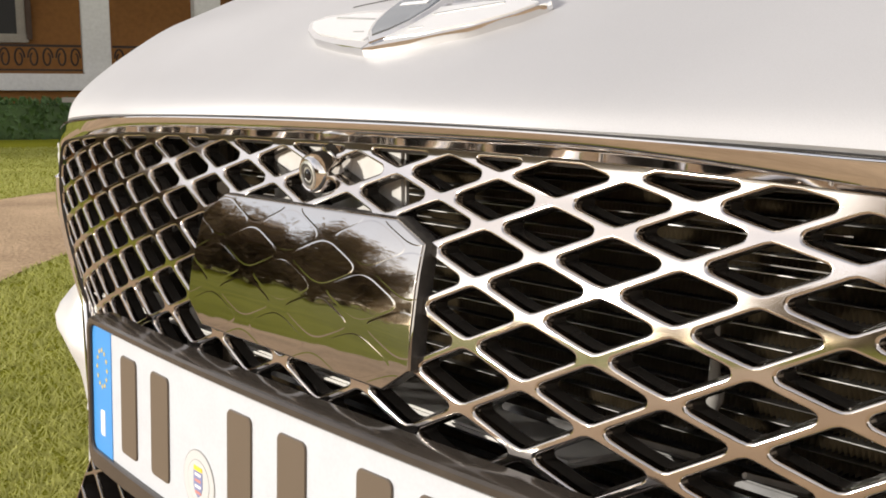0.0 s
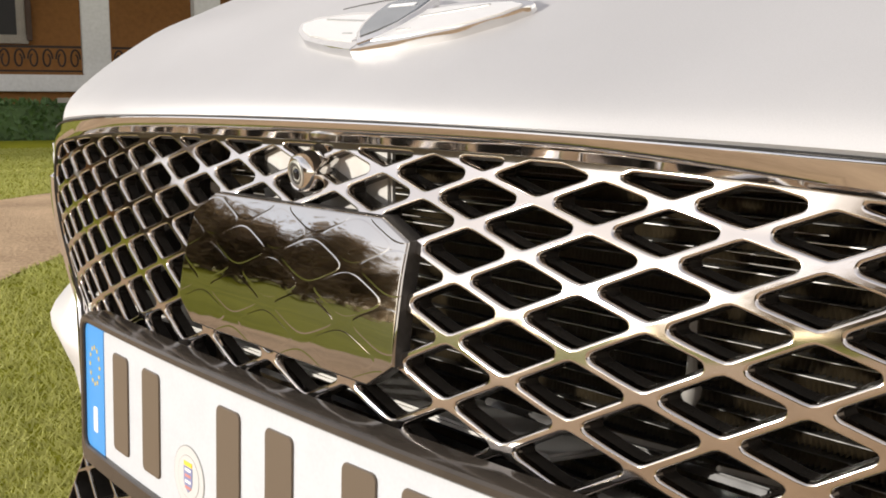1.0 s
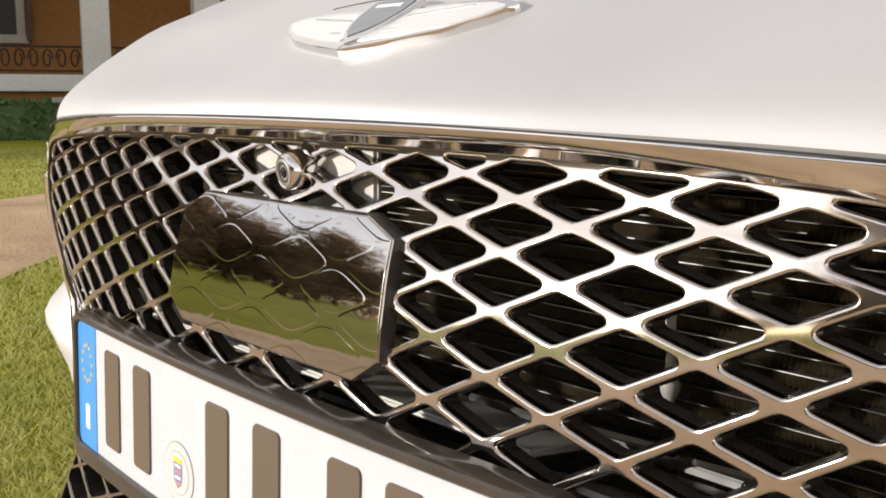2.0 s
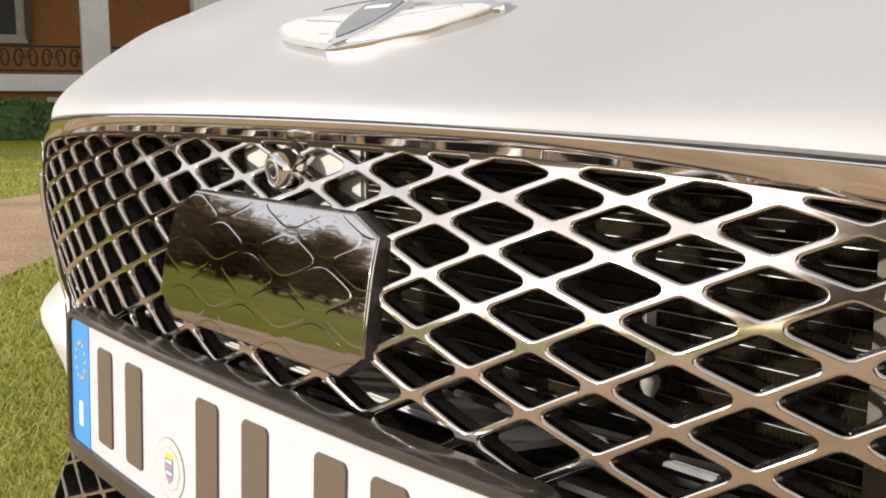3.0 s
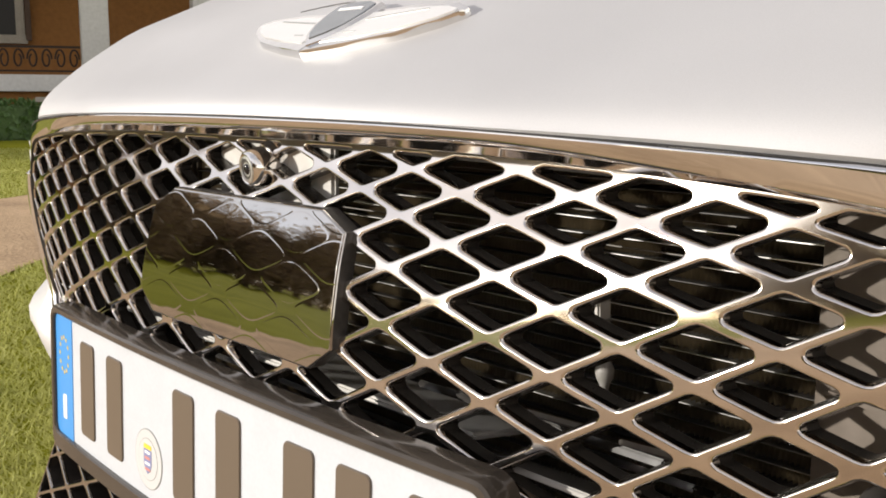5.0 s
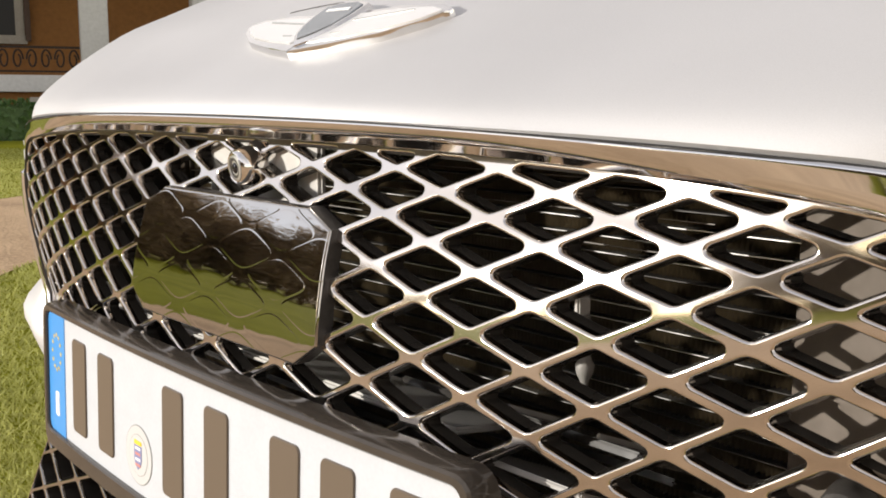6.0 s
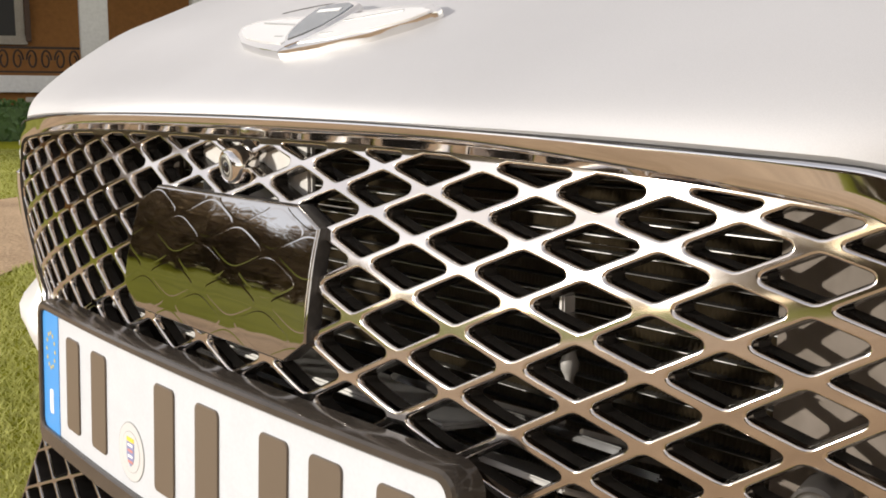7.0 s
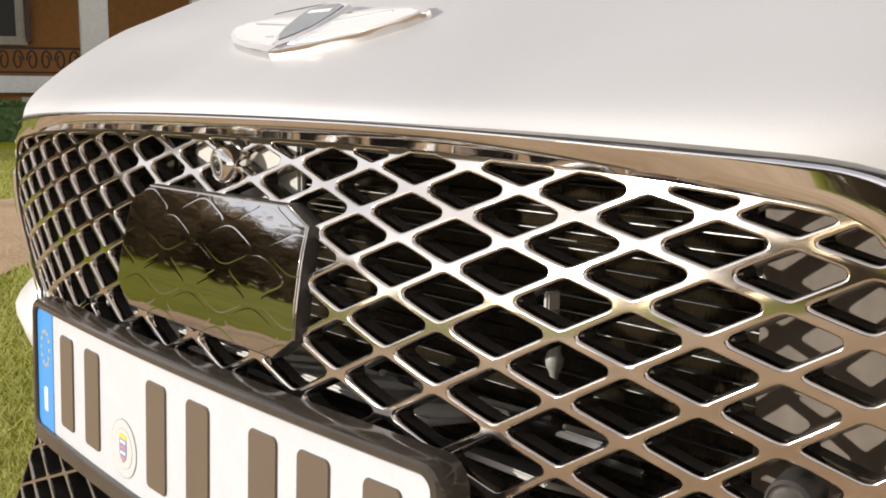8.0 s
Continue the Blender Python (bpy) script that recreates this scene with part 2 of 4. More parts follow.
# the bonnet's middle line: back and up from its front edge
NOSE = [(0.0, 0.0), (0.006, 0.008), (0.020, 0.0175), (0.045, 0.0315), (0.075, 0.0485), (0.13, 0.081), (0.22, 0.123), (0.4, 0.182), (0.7, 0.242), (1.15, 0.292)]


NOSE_Y = grille_y(0, 0.066) - 0.0215  # front of the bonnet's middle line


def nose(v):
    """Back and up along the bonnet's middle, by v from 0 to 9."""
    i = min(int(v), len(NOSE) - 2)
    f = v - i
    p0, p1, p2, p3 = (NOSE[max(min(j, len(NOSE) - 1), 0)] for j in (i - 1, i, i + 1, i + 2))
    return tuple(0.5 * (2 * b + (c - a) * f + (2 * a - 5 * b + 4 * c - d) * f * f + (3 * b - a - 3 * c + d) * f ** 3) for a, b, c, d in zip(p0, p1, p2, p3))


def bonnet(x, v):
    back, up = nose(v)
    x0 = abs(x)
    near = max(0.0, 1 - v / 3.5) ** 2
    y = NOSE_Y + 0.19 * x * x + back + (edge_y(x) - NOSE_Y - 0.19 * x * x) * near
    z = edge_z(0) + up + (edge_z(min(x0, 0.55)) - edge_z(0)) * near
    fall = max(x0 - 0.41, 0)
    side = min(1, max(0, (x0 - 0.13) / 0.29))
    z += 0.0092 * math.exp(-((back - 0.085) / 0.062) ** 2) * side * side * (3 - 2 * side)  # full shoulders
    return Vector((x, y + 2.6 * fall * fall, z - 1.5 * fall * fall * min(1, v / 2)))


ARC = [0.0]
for _i in range(1, 901):
    ARC.append(ARC[-1] + (Vector(nose(_i / 100)) - Vector(nose((_i - 1) / 100))).length)


def nose_v(arc):
    """The v at that many metres along the bonnet's middle."""
    return next((i for i, a in enumerate(ARC) if a >= arc), 900) / 100


def bonnet_n(x, v):
    a = bonnet(x + 0.004, v) - bonnet(x - 0.004, v)
    b = bonnet(x, v + 0.02) - bonnet(x, v - 0.02 if v > 0.02 else v)
    n = a.cross(b).normalized()
    return n if n.z > 0 else -n


car = tagged(new("car"), "silver-white saloon car with a chrome diamond grille, parked on the lawn", "car")


def on_car(ob):
    ob.location.z = CZ
    return ob


# bonnet, with thickness
xs = [-1 + 2 * i / 60 for i in range(61)]
vs = [0.0, 0.15, 0.3, 0.5, 0.75] + [1 + 0.25 * i for i in range(33)]


def bonnet_half(v):
    return 0.436 + 0.036 * min(1, v / 3)


sheet = [[bonnet(x * bonnet_half(v), v) for x in xs] for v in vs]
bm = grid([[p + Vector((0, 0.014, -0.009)) for p in sheet[0]], [p + Vector((0, 0.006, -0.003)) for p in sheet[0]], [p + Vector((0, 0.0012, -0.0012)) for p in sheet[0]]] + sheet)
on_car(part("bonnet", bm, PAINT, car, "silver-white metallic bonnet"))


# thin black tube added to draw the shaded gap under the bonnet's edge
gap_line = [(x, edge_y(x) - 0.0002, edge_z(x) - 0.0010) for x in (-0.43 + 0.86 * i / 60 for i in range(61))]
on_car(part("bonnet_gap", tube(gap_line, 0.0005, 6), RUBBER, car, "thin black line for the shaded gap under the bonnet's edge"))

# wings at both sides, falling from the bonnet to the wheel arches
def wing(side):
    rows = []
    for i in range(25):
        f = i / 24
        row = []
        for j in range(28):
            v = 9 * j / 27
            base = bonnet(bonnet_half(v) + 0.003, v)
            y = base.y + 0.45 * f ** 1.2 * max(0.0, 1 - v / 8)
            x = base.x + (0.947 - base.x) * math.sin(f * math.pi / 2)
            z = base.z - (0.09 + 0.06 * max(0.0, 1 - v / 6)) * f - (0.36 + base.z - 0.06) * (1 - math.cos(f * math.pi / 2)) ** 1.6
            row.append((side * x, y, z))
        rows.append(row)
    on_car(part("wing_panel", grid(rows), PAINT, car, "silver-white metallic wing"))


wing(-1), wing(1)
for side in (-1, 1):  # dark shut line between bonnet and wing
    line = [bonnet(side * (bonnet_half(0.2 * i) + 0.0015), 0.2 * i) + Vector((0, 0, -0.0006)) for i in range(5, 45)]
    on_car(part("shut_line", tube(line, 0.0014, 6), RUBBER, car, "dark shut line beside the bonnet"))


# bumper skin from the grille's sides round to the wheel arches
def bumper(side):
    rows = []
    for i in range(40):
        z = 0.062 - 0.42 * i / 39
        x_in = next((x1 + (x2 - x1) * (z - z1) / (z2 - z1) for (x1, z1), (x2, z2) in zip(OUTLINE[10:], OUTLINE[11:]) if z2 <= z <= z1), 0.30)
        x_in += 0.020
        row = []
        for j in range(30):
            u = 0.47 * (j / 29) ** 1.3
            x = x_in + u * (0.95 - x_in) / 0.47
            w = max(x - 0.465, 0)
            y = grille_y(min(x, 0.45), max(min(z, 0.06), -0.1)) + 0.004 + 0.5 * w + 0.6 * w * w
            y -= 0.040 * math.exp(-((z + 0.123) / 0.035) ** 2) * min(1, u / 0.10) + 0.04 * max(0, -0.2 - z)
            row.append((side * x, y, z))
        rows.append(row)
    on_car(part("bumper_skin", grid(rows), PAINT, car, "silver-white metallic bumper corner"))


bumper(-1), bumper(1)

# chrome surround, swept round the outline
full = [(-x, z) for x, z in OUTLINE[:0:-1]] + OUTLINE[:-1]
ring = []
for i, (x, z) in enumerate(full):  # finer points between
    x2, z2 = full[(i + 1) % len(full)]
    (x0, z0), (x3, z3) = full[i - 1], full[(i + 2) % len(full)]
    n = 5
    for f in (k / n for k in range(n)):
        ring.append(tuple(0.5 * (2 * b + (c - a) * f + (2 * a - 5 * b + 4 * c - d) * f * f + (3 * b - a - 3 * c + d) * f ** 3) for a, b, c, d in ((x0, x, x2, x3), (z0, z, z2, z3))))
PROFILE = [(-0.004, -0.004), (0.0, 0.0), (0.0008, 0.0060), (0.0013, 0.0105), (0.0019, 0.0113), (0.0060, 0.0158), (0.0070, 0.0175), (0.0098, 0.0198), (0.0130, 0.0219), (0.0137, 0.02215), (0.0144, 0.0219), (0.0150, 0.0211), (0.0155, 0.0196), (0.0155, 0.016), (0.0145, 0.005), (0.013, -0.02)]
sweep = []
for i, (x, z) in enumerate(ring):
    (xa, za), (xb, zb) = ring[i - 3], ring[(i + 3) % len(ring)]
    o = Vector((-(zb - za), xb - xa)).normalized()
    if o.dot(Vector((x, z + 0.05))) < 0:
        o = -o
    wide = (0.93 + 0.14 * min(1, max(0, (abs(x) - 0.33) / 0.09))) * (1.0 - 0.62 * abs(o.x) ** 1.5) + (1.5 * o.x * o.x * o.y * o.y if z > 0 else 0)
    proud = proudness(x) * (1 - 0.4 * min(1, abs(o.x)))
    low = 1 - (1 - proudness(x)) * abs(o.y)  # the mirror facet keeps its slope where the trim stands out less
    lift = [d * (low if d < 0.0068 else low + (1 - low) * min(1, (d - 0.0066) / 0.005)) for d, _ in PROFILE]
    sweep.append([(x + o.x * d * wide, grille_y(x, z) - fwd * (proud if fwd > 0 else 1) + (0.5 * swept(x) * max(d, 0) / 0.0155 if z > 0.03 else 0), z + o.y * d * wide) for d, (_, fwd) in zip(lift, PROFILE)])
sweep.append(sweep[0])
bm = grid(sweep)
for i, f in enumerate(bm.faces):  # underside faces set black to paint in the dark gap over the lattice
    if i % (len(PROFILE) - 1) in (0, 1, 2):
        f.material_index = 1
bmesh.ops.remove_doubles(bm, verts=bm.verts[:], dist=1e-5)
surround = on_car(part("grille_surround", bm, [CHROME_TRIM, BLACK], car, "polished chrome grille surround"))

# grille lattice: rounded diamonds cut out of one bowed sheet
N_RAY = 56


def half_planes(poly):
    """Inward normals and offsets of a convex outline given counter-clockwise."""
    out = []
    for (x1, z1), (x2, z2) in zip(poly, poly[1:] + poly[:1]):
        l = math.hypot(x2 - x1, z2 - z1)
        if l > 1e-9:
            nx, nz = -(z2 - z1) / l, (x2 - x1) / l
            out.append((nx, nz, nx * x1 + nz * z1))
    return np.array(out)


def clip(poly, planes):
    for nx, nz, d in planes:
        out = []
        for p, q in zip(poly, poly[1:] + poly[:1]):
            a, b = nx * p[0] + nz * p[1] - d, nx * q[0] + nz * q[1] - d
            if a >= 0:
                out.append(p)
            if (a < 0) != (b < 0):
                f = a / (a - b)
                out.append((p[0] + (q[0] - p[0]) * f, p[1] + (q[1] - p[1]) * f))
        poly = out
        if len(poly) < 3:
            return []
    return poly


def area(poly):
    return 0.5 * sum(x1 * z2 - x2 * z1 for (x1, z1), (x2, z2) in zip(poly, poly[1:] + poly[:1]))


def perimeter(poly):
    return sum(math.dist(a, b) for a, b in zip(poly, poly[1:] + poly[:1]))


def centroid(poly):
    w = [x1 * z2 - x2 * z1 for (x1, z1), (x2, z2) in zip(poly, poly[1:] + poly[:1])]
    t = 3 * sum(w)
    return (sum((a[0] + b[0]) * k for a, b, k in zip(poly, poly[1:] + poly[:1], w)) / t, sum((a[1] + b[1]) * k for a, b, k in zip(poly, poly[1:] + poly[:1], w)) / t)


def rounded(poly, rho, centre, angles):
    """Where rays from centre leave the convex outline with its corners rounded by rho."""
    core = clip(poly, [(nx, nz, d + rho) for nx, nz, d in half_planes(poly)])
    if len(core) < 3:
        return None
    c = np.array(core)
    s, e = c, np.roll(c, -1, 0)
    lo, hi = np.zeros(len(angles)), np.full(len(angles), 0.2)
    way = np.stack([np.cos(angles), np.sin(angles)], 1)
    planes = half_planes(core)
    for _ in range(24):
        mid = (lo + hi) / 2
        p = np.array(centre) + way * mid[:, None]
        seg = e - s
        f = np.clip(((p[:, None] - s) * seg).sum(-1) / np.maximum((seg ** 2).sum(-1), 1e-12), 0, 1)
        dist = np.linalg.norm(p[:, None] - (s + seg * f[..., None]), axis=-1).min(1)
        inside = (p @ planes[:, :2].T - planes[:, 2]).min(1) >= 0
        ok = inside | (dist <= rho)
        lo, hi = np.where(ok, mid, lo), np.where(ok, hi, mid)
    return np.array(centre) + way * lo[:, None]


def lattice(k_range, r_range, region, at, corner, strip, rho, depth, bevel, lip, arc=0.010):
    """Front face with bright lips, and dark walls, of a lattice. corner(k, r): (x, z) of a crossing; at(x, z, back): the place."""
    front_v, front_f, wall_v, wall_f = [], [], [], []
    planes = half_planes(region)
    for k in k_range:
        for r in r_range:
            if (k + r) % 2:
                continue
            cell = [corner(k - 1, r), corner(k, r + 1), corner(k + 1, r), corner(k, r - 1)]
            whole = area(cell)
            cell = clip(cell, planes)
            if len(cell) < 3 or area(cell) < 2e-7:
                continue
            hole = clip(cell, [(nx, nz, d + strip) for nx, nz, d in half_planes(cell)])
            cx, cz = centroid(hole if len(hole) >= 3 and area(hole) > 1e-6 else cell)
            # soften the wide corners above and below by arcs
            hw, hh = corner(k + 1, r)[0] - corner(k, r)[0], 0.5 * (corner(k, r - 1)[1] - corner(k, r + 1)[1])
            slope, nrm = math.atan2(hh, hw), hw / math.hypot(hw, hh)
            for sign in (1, -1):
                ex, ez = corner(k, r - sign)
                cx0, cz0 = ex, ez - sign * (strip + arc) / nrm
                for part_of in (-0.67, -0.33, 0.0, 0.33, 0.67):
                    a = slope * part_of
                    nx, nz = math.sin(a), sign * math.cos(a)
                    if len(hole) >= 3:
                        hole = clip(hole, [(-nx, -nz, -(nx * cx0 + nz * cz0 + arc))])
            spin = np.linspace(0, 2 * math.pi, N_RAY, endpoint=False)
            angles = np.arctan2(np.sin(spin) * hh, np.cos(spin) * hw) % (2 * math.pi)
            angles = np.sort(np.r_[angles, [math.atan2(z - cz, x - cx) % (2 * math.pi) for x, z in cell]])
            outer = rounded(cell, 1e-6, (cx, cz), angles)
            small = None
            if len(hole) >= 3 and area(hole) > 5e-5 and 2 * area(hole) / perimeter(hole) > 0.0017:
                hc = (cx, cz)
                wide = math.sqrt(area(hole))
                turn_r = min(rho if area(cell) > 0.97 * whole else 0.0009, wide * 0.16)  # cells cut by the border have sharper corners
                small = rounded(hole, turn_r, hc, angles)
                big = rounded(clip(cell, [(nx, nz, d - bevel) for nx, nz, d in half_planes(hole)]), turn_r + bevel, hc, angles)
            if outer is None:
                continue
            n, b0 = len(angles), len(front_v)
            if small is None or big is None:
                front_v += [at(x, z, 0) for x, z in outer] + [at(cx, cz, 0)]
                front_f += [(b0 + i, b0 + (i + 1) % n, b0 + n) for i in range(n)]
                continue
            front_v += [at(x, z, 0) for x, z in outer]
            for turn in (0, 30, 60, 90):
                f, back = math.sin(radians(turn)), bevel * (1 - math.cos(radians(turn)))
                front_v += [at(x, z, back) for x, z in big + (small - big) * f]
            deep = np.array((cx, cz)) + (small - (cx, cz)) * (1 - 0.09 * lip / depth)
            front_v += [at(x, z, bevel + lip) for x, z in deep]
            for ringno in range(5):
                for i in range(n):
                    j = (i + 1) % n
                    front_f.append((b0 + ringno * n + i, b0 + ringno * n + j, b0 + (ringno + 1) * n + j, b0 + (ringno + 1) * n + i))
            w0 = len(wall_v)
            wall_v += [at(x, z, bevel + lip) for x, z in deep] + [at(x, z, depth) for x, z in np.array((cx, cz)) + (small - (cx, cz)) * 0.91]
            for i in range(n):
                j = (i + 1) % n
                wall_f.append((w0 + i, w0 + j, w0 + n + j, w0 + n + i))
    made = []
    for v, fcs, nm in ((front_v, front_f, "lattice"), (wall_v, wall_f, "inner_lattice")):
        me = bpy.data.meshes.new(nm)
        me.from_pydata([tuple(p) for p in v], [], fcs)
        bm = bmesh.new()
        bm.from_mesh(me)
        bmesh.ops.remove_doubles(bm, verts=bm.verts[:], dist=2e-5)
        bm.to_mesh(me)
        bm.free()
        made.append(me)
    return made


region = [(-x, z) for x, z in OUTLINE] + [(x, z) for x, z in OUTLINE[-2:0:-1]]
if area(region) < 0:
    region = region[::-1]
front, walls = lattice(range(-14, 15), range(-1, 18), region, lambda x, z, back: (x, grille_y(x, z) + back, z),
                       lambda k, r: (cell_x(k), cell_z(cell_x(k), r)), 0.0021, 0.0022, 0.0115, 0.0015, 0.0032)
grille = on_car(mesh_part("grille", front, CHROME, car, "bright chrome diamond lattice"))
mesh_part("inner_lattice", walls, CELL, grille, "glossy black cell walls")
# the strips are flat between their rounded edges: give their vertices the sheet's own normal
shading = []
for vert, soft_normal in zip(front.vertices, front.vertex_normals):
    x, y, z = vert.co
    if abs(y - grille_y(x, z)) < 1e-5:
        shading.append(Vector((grille_y(x + 0.002, z) - grille_y(x - 0.002, z), -0.004, grille_y(x, z + 0.002) - grille_y(x, z - 0.002))).normalized())
    else:
        shading.append(soft_normal.vector.copy())
front.normals_split_custom_set_from_vertices(shading)


# lower intake lattice under the plate
def low_y(x, z):
    return -0.03 + 0.2 * x * x + 0.25 * (z + 0.19)


low_region = [(-0.34, -0.33), (0.34, -0.33), (0.275, -0.175), (-0.275, -0.175)]
front, walls = lattice(range(-10, 11), range(14, 34), low_region, lambda x, z, back: (x, low_y(x, z) + back, z),
                       lambda k, r: (cell_x(k), 0.08 - 0.0155 * r + 0.05 * cell_x(k) ** 2), 0.0013, 0.002, 0.02, 0.0005, 0.002)
low = on_car(mesh_part("lower_grille", front, DARK_CHROME, car, "chrome lattice of the lower intake"))
mesh_part("inner_lattice", walls, CELL, low)

# black duct behind the grille
bm = bmesh.new()
for x0, x1, y0, y1, z0, z1 in ((-0.52, 0.52, 0.30, 0.31, -0.36, 0.1), (-0.53, -0.52, 0.09, 0.31, -0.36, 0.1), (0.52, 0.53, 0.09, 0.31, -0.36, 0.1),
                               (-0.53, 0.53, 0.075, 0.31, 0.1, 0.105), (-0.53, 0.53, 0.0, 0.31, -0.37, -0.36)):
    box(bm, x0, x1, y0, y1, z0, z1)
on_car(part("air_duct", bm, BLACK, car, "black plastic air duct"))

# number plate: curved holder, white plate, blue band, raised bars
P_Y, P_Z, P_C, P_L = -0.0255, -0.1194, 0.1323, 0.0324


def plate_at(u, v, h=0.0):
    """u along the plate, v up, h towards the front."""
    x = u * (1 - (2 * P_C * u) ** 2 / 6)
    s = 2 * P_C * x
    l = math.hypot(1, s)
    return Vector((x + h * s / l, P_Y + P_C * x * x + P_L * v - h / l, P_Z + v))


def round_rect(u0, u1, v0, v1, rad, n=5, along=24):
    pts = []
    for cx, cy, a0 in ((u1 - rad, v1 - rad, 0), (u0 + rad, v1 - rad, 90), (u0 + rad, v0 + rad, 180), (u1 - rad, v0 + rad, 270)):
        pts += [(cx + rad * math.cos(radians(a0 + 90 * i / n)), cy + rad * math.sin(radians(a0 + 90 * i / n))) for i in range(n + 1)]
        if a0 in (0, 180):
            a, b = pts[-1], ((u0 + rad, v1) if a0 == 0 else (u1 - rad, v0))
            pts += [(a[0] + (b[0] - a[0]) * i / along, a[1]) for i in range(1, along)]
    return pts


HOLD = [((-0.255, 0.255, -0.050, 0.050, 0.008), 0.0005), ((-0.2552, 0.2552, -0.0502, 0.0502, 0.008), 0.003), ((-0.2565, 0.2565, -0.0515, 0.0515, 0.009), 0.0042),
        ((-0.2605, 0.2605, -0.0630, 0.0550, 0.011), 0.0042), ((-0.2625, 0.2625, -0.0650, 0.0565, 0.013), 0.0028), ((-0.2640, 0.2640, -0.0660, 0.0578, 0.014), -0.003),
        ((-0.2650, 0.2650, -0.068, 0.0578, 0.016), -0.008), ((-0.2650, 0.2650, -0.068, 0.0578, 0.016), -0.014)]
rows = [[plate_at(u, v, h) for u, v in round_rect(*r)] for r, h in HOLD]
holder = on_car(part("plate_holder", grid(rows, wrap=True), HOLDER, car, "glossy black curved number plate holder"))
plate_sheet = [[plate_at(-0.256 + 0.512 * i / 40, v, 0.0008) for i in range(41)] for v in (-0.0508, 0.0508)]
plate = on_car(part("number_plate", grid(plate_sheet), PLATE_WHITE, car, "white reflective number plate, slightly curved"))


def plate_patch(name, u0, u1, v0, v1, rad, h, material, label=""):
    bm = bmesh.new()
    prism(bm, round_rect(u0, u1, v0, v1, rad, along=4), lambda u, v, d: plate_at(u, v, 0.0008 + d), h, bevel=min(h * 0.6, 0.0006))
    return part(name, bm, material, plate, label)


plate_patch("blue_band", -0.2555, -0.2150, -0.0505, 0.0505, 0.001, 0.0006, PLATE_BLUE, "blue band with a ring of yellow stars")
for i in range(12):
    a = 2 * math.pi * i / 12
    star = [(-0.234 + 0.0105 * math.sin(a) + (0.0022 if j % 2 == 0 else 0.0009) * math.sin(j * math.pi / 5), 0.018 + 0.0145 * math.cos(a) + (0.0022 if j % 2 == 0 else 0.0009) * math.cos(j * math.pi / 5)) for j in range(10)]
    bm = bmesh.new()
    prism(bm, star, lambda u, v, d: plate_at(u, v, 0.0014 + d), 0.0003)
    part("star", bm, YELLOW, plate)
plate_patch("bar", -0.2385, -0.2295, -0.036, -0.015, 0.002, 0.0009, WHITE_INK, "white bar")
for u0, u1 in ((-0.200, -0.160), (-0.147, -0.104), (-0.036, 0.006), (0.022, 0.062), (0.098, 0.134), (0.148, 0.180), (0.202, 0.238)):
    mid = (u0 + u1) / 2
    plate_patch("bar", mid - 0.014, mid + 0.014, -0.0375, 0.0375, 0.004, 0.0014, PLATE_INK, "raised black bar with reflected brown in its colour")


def disc(cu, cv, rad, n=32):
    return [(cu + rad * math.cos(2 * math.pi * i / n), cv + rad * math.sin(2 * math.pi * i / n)) for i in range(n)]


SU, SV = -0.068, -0.022
for nm, rad, h, m_ in (("seal", 0.0215, 0.0004, SEAL_GREY), ("seal", 0.0208, 0.0006, SEAL), ("seal", 0.0150, 0.0007, SEAL_GREY), ("seal", 0.0146, 0.0008, SEAL)):
    bm = bmesh.new()
    prism(bm, disc(SU, SV, rad), lambda u, v, d: plate_at(u, v, 0.0008 + d), h)
    part(nm, bm, m_, plate)
crest = [(SU - 0.006, SV + 0.007), (SU - 0.006, SV - 0.003), (SU - 0.004, SV - 0.0075), (SU, SV - 0.0105), (SU + 0.004, SV - 0.0075), (SU + 0.006, SV - 0.003), (SU + 0.006, SV + 0.007)]
bm = bmesh.new()
prism(bm, crest[::-1], lambda u, v, d: plate_at(u, v, 0.0016 + d), 0.0003)
part("seal_shield", bm, SEAL_BLUE, plate)
for i in range(4):
    plate_patch("seal_stripe", SU - 0.0045, SU + 0.0045, SV + 0.004 - 0.004 * i, SV + 0.006 - 0.004 * i, 0.0003, 0.0013, SEAL_RED if i % 2 else WHITE_INK)
plate_patch("seal_stripe", SU - 0.006, SU + 0.006, SV + 0.0075, SV + 0.0105, 0.0003, 0.0013, YELLOW)

# radar cover: faceted dark mirror with the lattice's diamonds embossed
RADAR = [(-0.106, 0.031), (-0.112, -0.028), (-0.092, -0.0435), (0.102, -0.0445), (0.1235, -0.030), (0.1215, 0.034), (0.096, 0.0445), (-0.083, 0.0445)]


def radar_y(x, z):
    return 0.15 * z + 1.6 * z * z + 0.06 * x * x - 0.001 + 0.04 * (z + 0.02 * math.exp(-(z + 0.044) / 0.02)) - 0.0002


rp = half_planes(RADAR)


